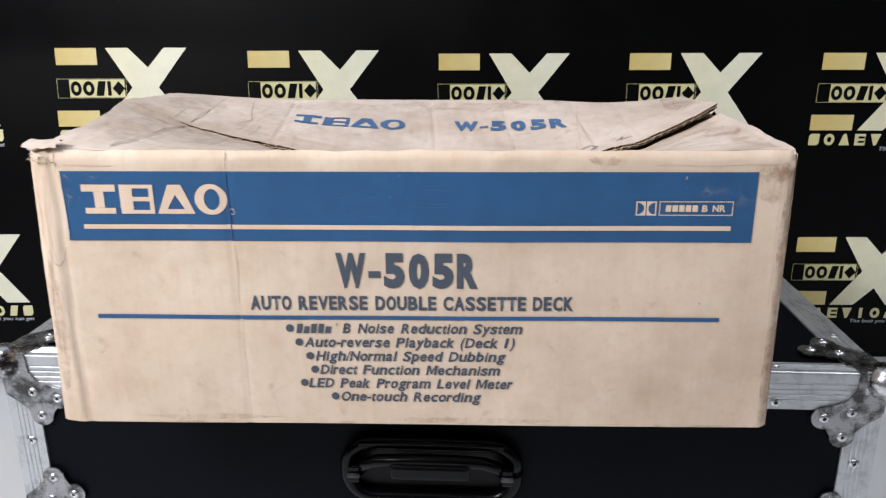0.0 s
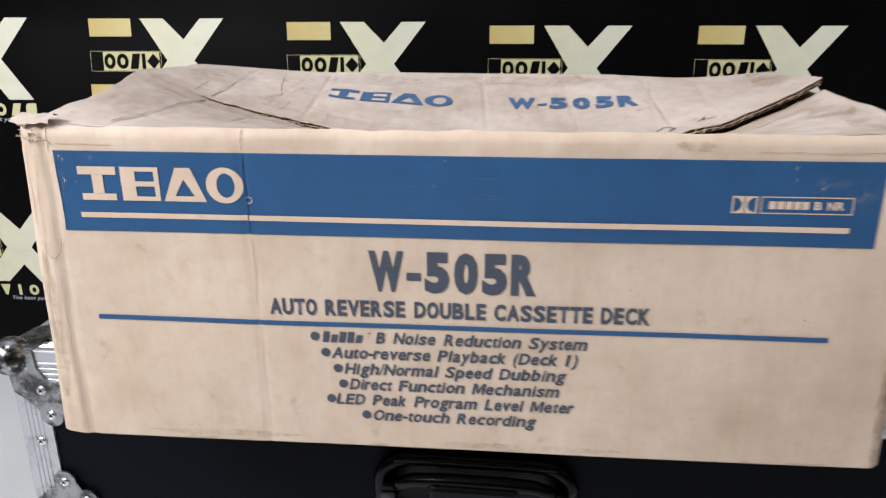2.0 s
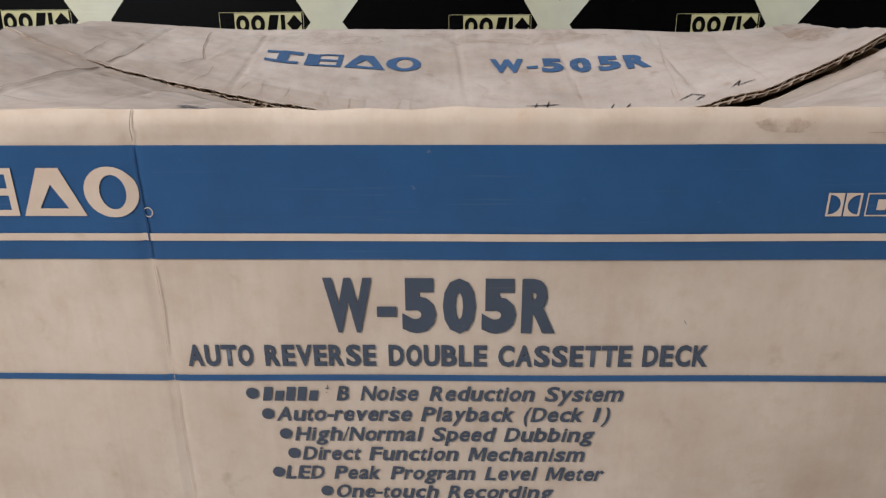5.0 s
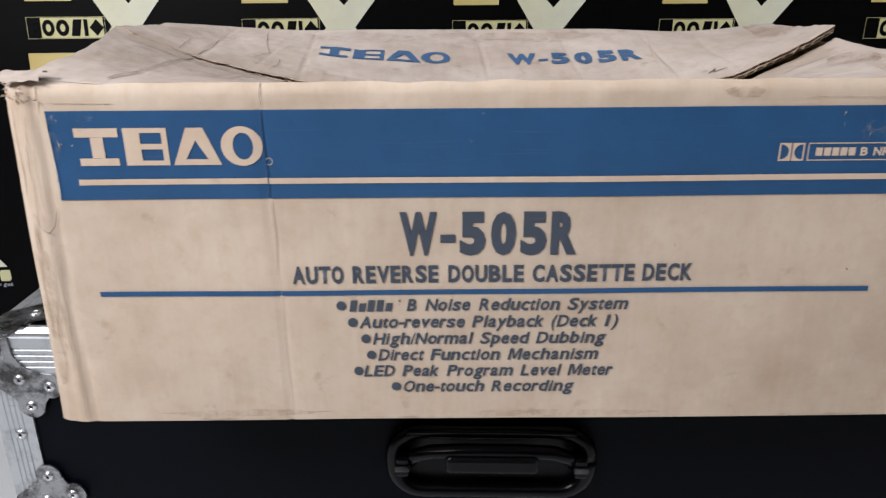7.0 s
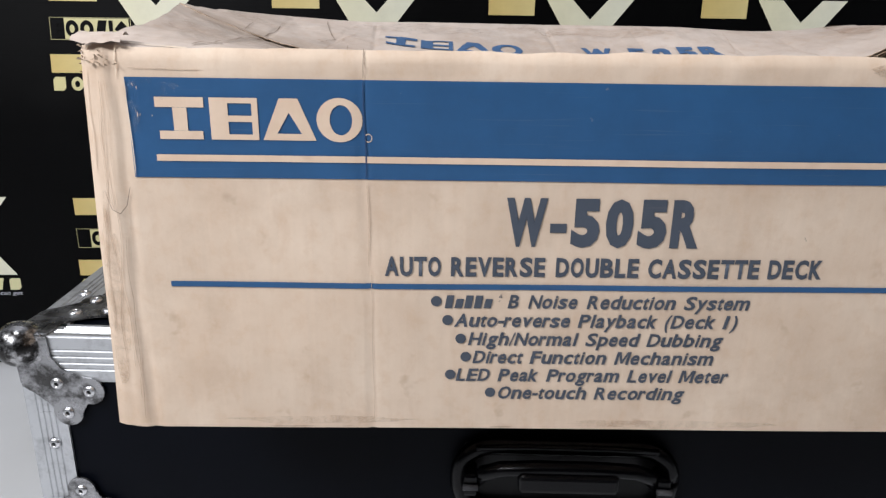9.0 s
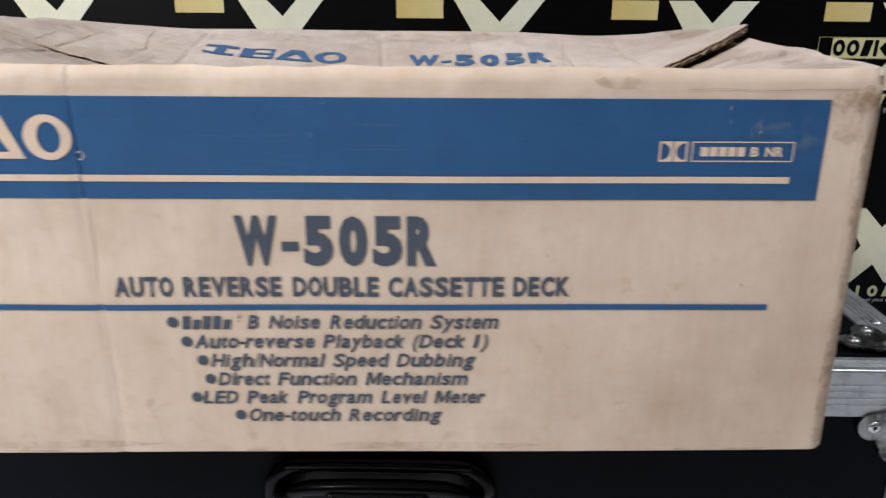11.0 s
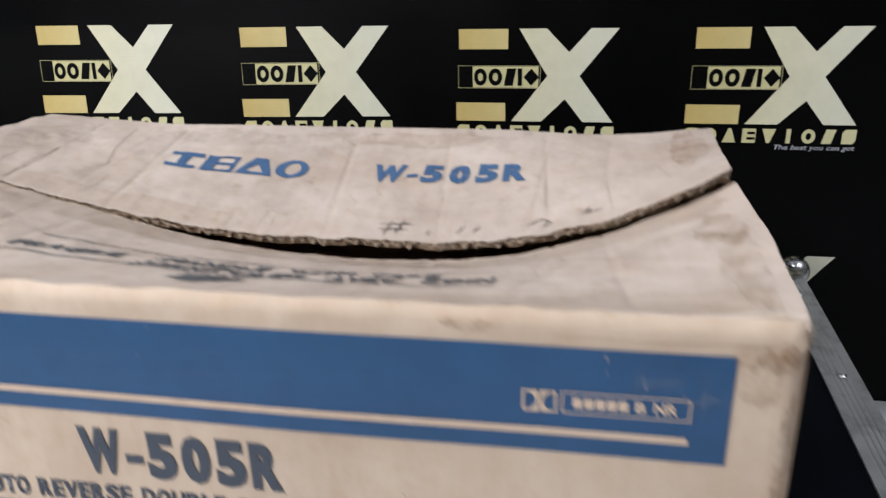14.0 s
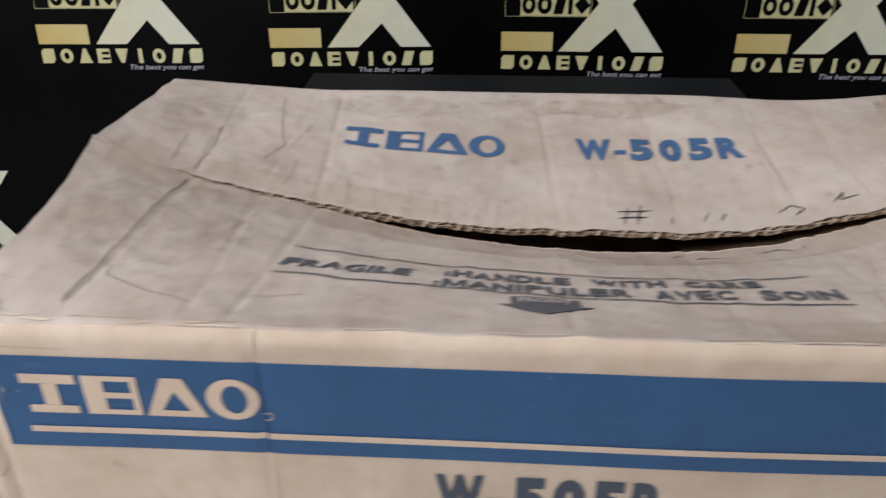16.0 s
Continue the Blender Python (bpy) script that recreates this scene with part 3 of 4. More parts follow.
for sx in (-1, 1):
    corner_bracket(sx, 0.0, 1)
    corner_bracket(sx, CASE_D, -1)
    # lid's lower front corner plate
    pts, lobes = leaf()
    m = Matrix(((sx, 0, 0, sx * (HX + 0.001)), (0, 0, -1, -0.0004), (0, -1, 0, 0.270), (0, 0, 0, 1)))
    bm = plate_bm(pts, 0.0016)
    bm.transform(m)
    bmesh.ops.recalc_face_normals(bm, faces=bm.faces[:])
    plate = part("corner_plate", bm, M_PLATE, case, "three-lobed steel corner plate")
    for a, b in lobes:
        rivet(m @ Matrix.Translation((a, b, 0.0016)), plate)
    rivet(Matrix.Translation((sx * (HX - 0.0175), -0.0002, 0.371)) @ pose(0, 0, 0, 90), case)
    for y in (0.079, 0.240, 0.40):
        rivet(Matrix.Translation((sx * (HX - 0.0155), y, CASE_H)), case)
for x in (-0.305, -0.1, 0.1, 0.305):
    rivet(Matrix.Translation((x, -0.0002, CASE_H - 0.029)) @ pose(0, 0, 0, 90), case)
    rivet(Matrix.Translation((x, 0.0125, CASE_H)), case)

# carrying handle on the case's front
def rounded(w, h, r, n=7):
    out = []
    for cx, cy, a0 in ((w - r, h - r, 0), (-w + r, h - r, 90), (-w + r, -h + r, 180), (w - r, -h + r, 270)):
        out += [(cx + r * math.cos(math.radians(a0 + 90 * i / n)), cy + r * math.sin(math.radians(a0 + 90 * i / n))) for i in range(n + 1)]
    return out


HX0, HZ = -0.005, 0.354
handle = part("handle", tube([(a + 0.006, -0.005, HZ + b) for a, b in rounded(0.078, 0.028, 0.024)] + [(0.084, -0.005, HZ + 0.004)], 0.0068, 12), M_PLASTIC, case, "moulded black plastic carrying handle", smooth=True)
part("handle_dish", box_bm(-0.068, 0.080, -0.0006, 0.0016, HZ - 0.026, HZ + 0.026, 0.0006), M_RUBBER, handle)
grip = [(-0.060, -0.010, HZ + 0.002), (-0.054, -0.016, HZ + 0.012), (-0.042, -0.019, HZ + 0.018), (-0.016, -0.020, HZ + 0.020), (0.028, -0.020, HZ + 0.020), (0.054, -0.019, HZ + 0.018), (0.066, -0.016, HZ + 0.012), (0.072, -0.010, HZ + 0.002)]
part("grip", tube(grip, 0.0058, 12), M_PLASTIC, handle, smooth=True)
part("grip_pad", box_bm(-0.030, 0.042, -0.0285, -0.014, HZ + 0.003, HZ + 0.019, 0.004, 3), M_PLASTIC, handle, "smooth rubber grip pad")
for sx in (-1, 1):
    part("hinge", box_bm(0.006 + sx * 0.070 - 0.005, 0.006 + sx * 0.070 + 0.005, -0.020, -0.001, HZ - 0.006, HZ + 0.012, 0.002), M_PLASTIC, handle)
part("top_lip", tube([(-0.060, -0.010, HZ + 0.029), (-0.024, -0.013, HZ + 0.0325), (0.036, -0.013, HZ + 0.0325), (0.072, -0.010, HZ + 0.029)], 0.0026, 8), M_PLASTIC, handle, smooth=True)

for sx in (-1, 1):
    pin = tube([(0.006 + sx * 0.0755, -0.0215, HZ + 0.003), (0.006 + sx * 0.0645, -0.0215, HZ + 0.003)], 0.0022, 10)
    part("hinge_pin", pin, M_PIN, handle, "dull grey hinge pin", smooth=True)
handle.location.x = HX0

# dark unit behind the carton
unit = thing("audio_unit", "dark grey steel audio unit standing on the flight case", "audio unit", pose(0.006, 0.345, CASE_H))
part("cabinet", box_bm(-0.226, 0.226, 0, 0.232, 0.008, 0.146, 0.003), M_DEVICE, unit)
for x in (-0.18, 0.18):
    for y in (0.03, 0.20):
        bm = bmesh.new()
        bmesh.ops.create_cone(bm, cap_ends=True, radius1=0.012, radius2=0.014, depth=0.009, segments=16, matrix=Matrix.Translation((x, y, 0.0045)))
        part("foot", bm, M_RUBBER, unit)

# the carton
CARTON_Z, FOLD_Z, BACK_Z, DEPTH = 0.4622, 0.6705, 0.6725, 0.318
XL, XR = -0.2645, 0.2690
BOARD_T = 0.005
carton = thing("cardboard_box", "worn brown corrugated cardboard carton with blue print, flaps sagging", "box", pose(0, 0, CARTON_Z))
TO_CARTON = pose(0, 0, CARTON_Z).inverted()


def ridge(d, w):
    return math.exp(-(d / w) ** 2)


def fold_wave(x):
    return 0.0013 * noise.noise(Vector((x * 13, 11, 4))) + 0.0008 * noise.noise(Vector((x * 55, 3, 9)))


def front_at(x, z, off=0.0):
    """The front panel's face: gentle bulge, crease, rounded ends, crushed end."""
    s = max(0.0, (z - CARTON_Z) / (FOLD_Z - CARTON_Z))
    xx = x
    x = max(XL, min(XR, x))
    y = 0.0012 * noise.noise(Vector((x * 9, 1.0, z * 12)))
    y += 0.0007 * ridge(x + 0.121 + 0.004 * math.sin(z * 22) * 0.5, 0.0016)
    wob = 0.0012 * math.sin(z * 38) + 0.0008 * math.sin(z * 97)
    y += 0.0009 * ridge(x + 0.2425 + wob, 0.0022) - 0.0005 * ridge(x + 0.248 + wob, 0.003)
    y += 0.0007 * ridge(x + 0.255 - wob, 0.0022)
    lo = max(0.0, -0.252 - x) / 0.0125
    hi = max(0.0, x - 0.2615) / 0.007
    y += 0.004 * lo * lo + 0.004 * hi * hi
    near = min(1.0, max(0.0, (z - 0.655) / 0.008))
    y += near * (0.0008 * noise.noise(Vector((x * 60, 4, z * 130))) + 0.0006 * noise.noise(Vector((x * 18, 9, z * 260))))
    up = max(0.0, z - 0.664) / 0.007
    y += 0.0035 * up * up + 0.0011 * ridge(z - 0.6605 + 0.001 * math.sin(x * 40), 0.0012) * (0.5 + 0.5 * noise.noise(Vector((x * 14, 2, 0))))
    xx += s * (0.0055 * max(0.0, -0.242 - xx) / 0.02 - 0.0035 * max(0.0, xx - 0.245) / 0.0232)
    z += fold_wave(xx) * min(1.0, max(0.0, (z - 0.657) / 0.0135))
    return Vector((xx, y - off, z))


GX, GZ = 0.0025, 0.004
bm = sheet(gridsteps(XL, XR, GX), gridsteps(CARTON_Z, FOLD_Z, GZ), front_at)
bm.transform(TO_CARTON)
part("front_panel", bm, M_BOARD, carton, "printed front panel with stains and a vertical crease", smooth=True)


def end_at(sx, y, z):
    x = (XR if sx > 0 else XL) + sx * (0.0035 * math.sin(math.pi * (y / DEPTH)) * noise.noise(Vector((y * 9, 4 + sx, z * 10))) - 0.0035 * math.sin(math.pi * min(1, y / DEPTH)) * 0.4)
    x += (z - CARTON_Z) / (FOLD_Z - CARTON_Z) * (0.0055 if sx < 0 else -0.0035) * (1 - 0.9 * y / DEPTH)
    v, s = min(1.0, y / 0.165), (z - CARTON_Z) / (FOLD_Z - CARTON_Z)
    x += (0.036 * v * (1 - v) if sx < 0 else 0.012 * v * (1 - v)) * s ** 3
    return Vector((x, y, z))


def top_z(y):
    return FOLD_Z + (BACK_Z - FOLD_Z) * y / DEPTH - 0.002


for sx in (-1, 1):
    bm = sheet(steps(0.0042 if sx > 0 else 0.0072, DEPTH, 0.012), [i / 20 for i in range(21)], lambda y, s, sx=sx: end_at(sx, y, CARTON_Z + (top_z(y) - CARTON_Z) * s))
    sheet(steps(0.0085, DEPTH - 0.005, 0.02), [i / 10 for i in range(11)], lambda y, s, sx=sx: end_at(sx, y, CARTON_Z + (top_z(y) - CARTON_Z) * s) - Vector((sx * BOARD_T, 0, 0)), bm)
    bm.transform(TO_CARTON)
    part("end_panel", bm, M_BOARD, carton, smooth=True)
part("back_panel", join_bm(box_bm(XL + 0.003, XR - 0.003, DEPTH - BOARD_T, DEPTH, 0, BACK_Z - CARTON_Z - 0.007, 0.001)), M_BOARD, carton)
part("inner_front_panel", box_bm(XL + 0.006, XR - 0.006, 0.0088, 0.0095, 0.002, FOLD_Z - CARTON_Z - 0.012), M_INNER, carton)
part("bottom_panel", box_bm(XL + 0.003, XR - 0.003, 0.003, DEPTH - 0.002, 0, BOARD_T, 0.001), M_BOARD, carton)
for sx in (-1, 1):
    x0 = XR if sx > 0 else XL

    def minor(d, y, x0=x0, sx=sx):
        return Vector((x0 - sx * (0.002 + d), y, top_z(y) - 0.007 - 0.44 * d - 0.0015 * noise.noise(Vector((d * 20, y * 12, sx)))))

    bm = sheet(steps(0, 0.16, 0.01), steps(0.010, DEPTH - 0.008, 0.02), minor)
    sheet(steps(0, 0.16, 0.02), steps(0.010, DEPTH - 0.008, 0.03), lambda d, y: minor(d, y) - Vector((0, 0, 0.004)), bm)
    bm.transform(TO_CARTON)
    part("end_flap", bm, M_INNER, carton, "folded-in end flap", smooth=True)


def sag(x, low, high, p):
    s = (x - 0.055) / (0.317 if x < 0.055 else 0.2132)
    return low + ((high[0] if x < 0.055 else high[1]) - low) * abs(s) ** p


def wrinkle(x, v, seed):
    w = 0.0014 * noise.noise(Vector((x * 11, v * 3, seed))) + 0.0010 * noise.noise(Vector((x * 38, v * 5, seed + 3))) + 0.0006 * noise.noise(Vector((x * 90, v * 14, seed + 5)))
    for c in (-0.205, -0.16, -0.134, 0.012, 0.086, 0.158, 0.198):
        w -= 0.0010 * ridge(x - c - 0.012 * (v - 0.5) * math.sin(c * 90), 0.0018) * (0.4 + 0.6 * abs(noise.noise(Vector((c * 50, v * 2.2, seed)))) * 2)
    return w * min(1, v * 8)


def spread(x, left, right):
    return x + left * max(0.0, -0.2 - x) / 0.062 + right * max(0.0, x - 0.2) / 0.0682


def front_flap(x, v, off=0.0):
    edge = sag(x, 0.6195, (0.686, 0.674), 2.3 if x > 0.055 else 2.05)
    drop = (FOLD_Z - 0.0004 - edge) * v ** 0.87
    reach = math.sqrt(max(1e-6, 0.1705 ** 2 - (FOLD_Z - edge) ** 2))
    soft = 0.0035 * max(0.0, 1 - v / 0.03) ** 2
    return Vector((spread(x, 0.0055 - 0.003 * v + 0.036 * v * max(0.0, 1 - v), -0.0035 + 0.012 * v - 0.010 * v * v), 0.0034 + (reach - 0.0034) * v, FOLD_Z + fold_wave(x) * (1 - min(1, v)) ** 5 - drop - soft + wrinkle(x, v, 1.0) + off))


def back_flap(x, v, off=0.0):
    edge = sag(x, 0.6290, (0.6865, 0.6835), 2.25)
    fold = BACK_Z - 0.0012 + 0.0012 * noise.noise(Vector((x * 8, 7, 7))) + 0.006 * max(0, (-0.15 - x) / 0.11) - 0.004 * ridge(x - 0.19, 0.05) + 0.002 * max(0, (x - 0.23) / 0.03)
    reach = math.sqrt(max(1e-6, 0.1525 ** 2 - (fold - edge) ** 2))
    p = 0.95 if edge < fold else 1.25
    soft = 0.003 * max(0.0, 1 - v / 0.03) ** 2
    return Vector((spread(x, -0.003 + 0.007 * v, 0.006 - 0.012 * v), DEPTH - 0.001 - (reach - 0.001) * v, fold - soft + (edge - fold) * v ** p + wrinkle(x, v, 9.0) + off))


def flap(name, at, label):
    """A corrugated flap: two liners, open wavy fluting at the free edge, closed ends."""
    us, vs = gridsteps(XL + 0.001, XR - 0.001, 0.0016), [i / 84 for i in range(85)]
    rag = lambda u: 1 + 0.012 * noise.noise(Vector((u * 60, 3, 3))) + 0.008 * noise.noise(Vector((u * 240, 6, 6)))
    ob_bm = sheet(us, vs, lambda u, v: at(u, v * rag(u)))
    ob_bm.transform(TO_CARTON)
    ob = part(name, ob_bm, M_TOP, carton, label, smooth=True)
    low = sheet(us, vs[::4], lambda u, v: at(u, 0.02 + 0.972 * v * rag(u + 0.5), -BOARD_T))
    for u in (us[0], us[-1]):
        sheet([0, 1], vs[::2], lambda s, v, u=u: at(u, 0.02 + 0.97 * v, -BOARD_T * s), low)
    low.transform(TO_CARTON)
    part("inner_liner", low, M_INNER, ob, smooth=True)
    n = 76 * 6
    fl = sheet([XL + 0.002 + (XR - XL - 0.004) * i / n for i in range(n + 1)], [0.90, 0.95, 0.998],
               lambda u, v: at(u, v * rag(u * 1.7), -BOARD_T / 2 + 0.0021 * math.sin((u - XL) * 2 * math.pi / 0.0071)))
    fl.transform(TO_CARTON)
    part("fluting", fl, M_FLUTE, ob, smooth=True)
    mid = sheet(us, [0, 0.5, 1], lambda u, s: at(u, 0.993 * rag(u * 1.3), -0.0022 - 0.0008 * s))
    mid.transform(TO_CARTON)
    part("middle_liner", mid, M_FLUTE, ob)
    lip = sheet(gridsteps(XL + 0.001, XR - 0.001, 0.0008), [0, 0.35, 0.7, 1], lambda u, q: at(u, 1.002 * rag(u) + 0.004 * noise.noise(Vector((u * 500, q * 2, 4))) - 0.004 * q, 0.0003 - q * (0.0008 + 0.0005 * noise.noise(Vector((u * 130, 2, 8))))))
    lip.transform(TO_CARTON)
    part("torn_lip", lip, M_TORN, ob, "pale frayed paper lip", smooth=True)
    return ob


ff = flap("front_flap", front_flap, "sagging front top flap with faded warning print")
bf = flap("back_flap", back_flap, "sagging back top flap with faded blue print")


# print on the front
def on_front(name, bm, mat, parent=carton, off=0.0005, label=""):
    laid(bm, lambda a, b: front_at(a, b, off))
    bm.transform(TO_CARTON)
    return part(name, bm, mat, parent, label, smooth=True)


def print_rect(x0, x1, z0, z1):
    return sheet(gridsteps(x0, x1, GX), gridsteps(z0, z1, GZ), lambda a, b: Vector((a, b, 0)))


band = on_front("printed_band", print_rect(-0.2370, 0.240, 0.607, 0.6565), M_BLUE, label="deep blue printed band")
on_front("band_stripe", print_rect(-0.2250, 0.2250, 0.6155, 0.6188), M_CREAM, band, 0.0009)


def mark(x0, x1, z0, z1):
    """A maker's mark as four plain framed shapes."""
    w = x1 - x0
    a = [x0 + w * f for f in (0.0, 0.235, 0.262, 0.495, 0.515, 0.775, 0.775, 1.0)]
    h = z1 - z0
    c = (a[0] + a[1]) / 2
    b1 = join_bm(flat_bm(rect(a[0], a[1], z1 - h * 0.24, z1)), flat_bm(rect(c - w * 0.034, c + w * 0.034, z0 + h * 0.205, z1 - h * 0.245)), flat_bm(rect(a[0] + w * 0.012, a[1] - w * 0.012, z0, z0 + h * 0.2)))
    b2 = flat_bm(rect(a[2], a[3], z0, z1), [rect(a[2] + w * 0.088, a[3] - w * 0.03, z0 + h * 0.13, z0 + h * 0.43), rect(a[2] + w * 0.088, a[3] - w * 0.03, z0 + h * 0.58, z1 - h * 0.13)])
    m = (a[4] + a[5]) / 2
    b3 = flat_bm([(a[4], z0), (a[5], z0), (m + w * 0.045, z1), (m - w * 0.045, z1)], [[(m - w * 0.06, z0 + h * 0.16), (m + w * 0.06, z0 + h * 0.16), (m, z0 + h * 0.66)]])
    b4 = flat_bm(ring((a[6] + a[7]) / 2 + w * 0.003, (z0 + z1) / 2, w * 0.112, h * 0.53), [ring((a[6] + a[7]) / 2 + w * 0.01, (z0 + z1) / 2, w * 0.055, h * 0.36)])
    return b1, b2, b3, b4


for shape_bm in mark(-0.2235, -0.1225, 0.6265, 0.6472):
    on_front("mark_shape", shape_bm, M_CREAM, band, 0.0009)
on_front("mark_dot", flat_bm(ring(-0.1195, 0.6282, 0.0020, 0.0022, 16), [ring(-0.1195, 0.6282, 0.0016, 0.0018, 16)]), M_CREAM, band, 0.0009)
halves = []
for x, d in ((0.1592, 1), (0.1665, -1)):
    arc = [(x + 0.0033 - d * 0.0024 + d * 0.0046 * math.cos(math.radians(k)), 0.6313 + 0.0042 * math.sin(math.radians(k))) for k in range(-90, 91, 15)]
    halves.append(flat_bm(rect(x, x + 0.0066, 0.6263, 0.6363), [arc]))
on_front("noise_reduction_mark", join_bm(*halves), M_CREAM, band, 0.0009)
on_front("mark_frame", flat_bm(rect(0.1750, 0.2252, 0.6263, 0.6363), [rect(0.1756, 0.2246, 0.6269, 0.6357)]), M_CREAM, band, 0.0009)
on_front("name_bar", join_bm(*[flat_bm(rect(0.1795 + 0.0045 * i, 0.1832 + 0.0045 * i, 0.6290, 0.6336)) for i in range(5)]), M_CREAM, band, 0.0009)
on_front("mark_lettering", words("B NR", [(0.2040, 0.2080), (0.2112, 0.2202)], 0.6289, 0.0048, 0.035), M_CREAM, band, 0.0009)

def model_number(base, cap, spans):
    return join_bm(*[typed(ch, a, e, base, cap, 0.058) for ch, (a, e) in zip("W-505R", spans)])


on_front("model_lettering", model_number(0.5722, 0.0262, [(-0.0492, -0.0280), (-0.0262, -0.0176), (-0.0152, -0.0004), (0.0025, 0.0168), (0.0194, 0.0343), (0.0366, 0.0515)]), M_GREY, label="slate grey printed model number")
on_front("title_lettering", words("AUTO REVERSE DOUBLE CASSETTE DECK", [(-0.1120, -0.0825), (-0.0772, -0.0275), (-0.0218, 0.0220), (0.0270, 0.0862), (0.0910, 0.1200)], 0.5552, 0.0108, 0.040, 0, True), M_GREY, label="slate grey condensed title")
on_front("rule", print_rect(-0.2250, 0.2240, 0.5477, 0.5508), M_BLUE, label="thin blue printed rule")
LINES = [
    ("* B Noise Reduction System", -0.0847, [(-0.0525, -0.0495), (-0.0465, -0.0395), (-0.0355, -0.0080), (-0.0040, 0.0448), (0.0482, 0.0850)]),
    ("Auto-reverse Playback (Deck 1)", -0.0785, [(-0.0750, -0.0112), (-0.0080, 0.0360), (0.0390, 0.0678), (0.0710, 0.0798)]),
    ("High/Normal Speed Dubbing", -0.0712, [(-0.0672, -0.0068), (-0.0032, 0.0270), (0.0305, 0.0730)]),
    ("Direct Function Mechanism", -0.0682, [(-0.0645, -0.0360), (-0.0330, 0.0102), (0.0138, 0.0695)]),
    ("LED Peak Program Level Meter", -0.0765, [(-0.0735, -0.0538), (-0.0502, -0.0268), (-0.0232, 0.0182), (0.0218, 0.0470), (0.0506, 0.0790)]),
    ("One-touch Recording", -0.0540, [(-0.0502, 0.0008), (0.0042, 0.0555)]),
]
for i, (text, bx, spans) in enumerate(LINES):
    z = 0.5410 - 0.01106 * i
    on_front("bullet", flat_bm(ring(bx, z, 0.0029, 0.0030, 20)), M_GREY)
    on_front("feature_lettering", words(text, spans, z - 0.0040, 0.0078, 0.026, 0.21), M_GREY)
on_front("name_bar", join_bm(*[flat_bm([(-0.0802 + 0.0052 * i, 0.5370), (-0.0763 + 0.0052 * i, 0.5370), (-0.0751 + 0.0052 * i, h), (-0.0790 + 0.0052 * i, h)]) for i, h in enumerate((0.5444, 0.5424, 0.5444, 0.5444, 0.5424))]), M_GREY)


# marks and damage on the carton
def ribbon(points, w, at, seed=0.0):
    """A thin flat stroke over a surface at(a, b)."""
    pts = []
    for (a0, b0), (a1, b1) in zip(points, points[1:]):
        n = max(2, int(math.hypot(a1 - a0, b1 - b0) / 0.004))
        pts += [(a0 + (a1 - a0) * i / n, b0 + (b1 - b0) * i / n) for i in range(n)]
    pts.append(points[-1])
    bm = bmesh.new()
    rows = []
    for i, (a, b) in enumerate(pts):
        p, q = pts[max(0, i - 1)], pts[min(len(pts) - 1, i + 1)]
        dx, dy = q[0] - p[0], q[1] - p[1]
        k = math.hypot(dx, dy) or 1
        ww = w * (0.65 + 0.7 * abs(noise.noise(Vector((i * 0.5, seed, 2.2))))) * (0.35 if i in (0, len(pts) - 1) else 1)
        rows.append([bm.verts.new((a - dy / k * ww, b + dx / k * ww, 0)), bm.verts.new((a + dy / k * ww, b - dx / k * ww, 0))])
    for r, s in zip(rows, rows[1:]):
        bm.faces.new((r[0], s[0], s[1], r[1]))
    return laid(bm, at)


def on_front_line(name, pts, w, mat, off=0.0010, seed=0.0):
    bm = ribbon(pts, w, lambda a, b: front_at(a, b, off), seed)
    bm.transform(TO_CARTON)
    return part(name, bm, mat, carton)


def wavy(x, z0, z1, amp, seed, d=0.008):
    return [(x + amp * noise.noise(Vector((z * 30, seed, 0))) * 2, z) for z in steps(z0, z1, d)]


# Creases as thin strokes: dark ones paint the fold's shade, M_TORN ones pale paper.
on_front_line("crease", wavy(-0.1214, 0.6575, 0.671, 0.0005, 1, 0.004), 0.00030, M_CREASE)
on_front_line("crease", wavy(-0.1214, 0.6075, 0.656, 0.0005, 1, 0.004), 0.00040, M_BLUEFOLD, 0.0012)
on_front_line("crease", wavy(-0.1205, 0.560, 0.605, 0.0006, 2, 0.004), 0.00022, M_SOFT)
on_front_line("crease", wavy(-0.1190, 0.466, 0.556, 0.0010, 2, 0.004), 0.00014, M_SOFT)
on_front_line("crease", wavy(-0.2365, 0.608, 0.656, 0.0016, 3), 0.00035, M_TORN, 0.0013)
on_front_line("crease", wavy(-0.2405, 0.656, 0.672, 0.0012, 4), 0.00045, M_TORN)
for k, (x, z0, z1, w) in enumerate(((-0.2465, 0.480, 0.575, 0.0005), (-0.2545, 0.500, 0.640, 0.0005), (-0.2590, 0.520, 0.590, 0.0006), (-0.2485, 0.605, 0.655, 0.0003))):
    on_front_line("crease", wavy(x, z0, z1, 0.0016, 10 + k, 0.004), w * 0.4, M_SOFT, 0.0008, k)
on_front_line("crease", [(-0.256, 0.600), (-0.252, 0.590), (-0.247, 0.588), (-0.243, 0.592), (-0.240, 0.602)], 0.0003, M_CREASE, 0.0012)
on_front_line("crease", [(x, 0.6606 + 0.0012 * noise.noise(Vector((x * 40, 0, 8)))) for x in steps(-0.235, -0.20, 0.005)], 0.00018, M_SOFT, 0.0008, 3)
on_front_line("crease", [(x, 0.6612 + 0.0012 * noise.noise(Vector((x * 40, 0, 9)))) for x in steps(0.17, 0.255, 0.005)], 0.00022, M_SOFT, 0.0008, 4)
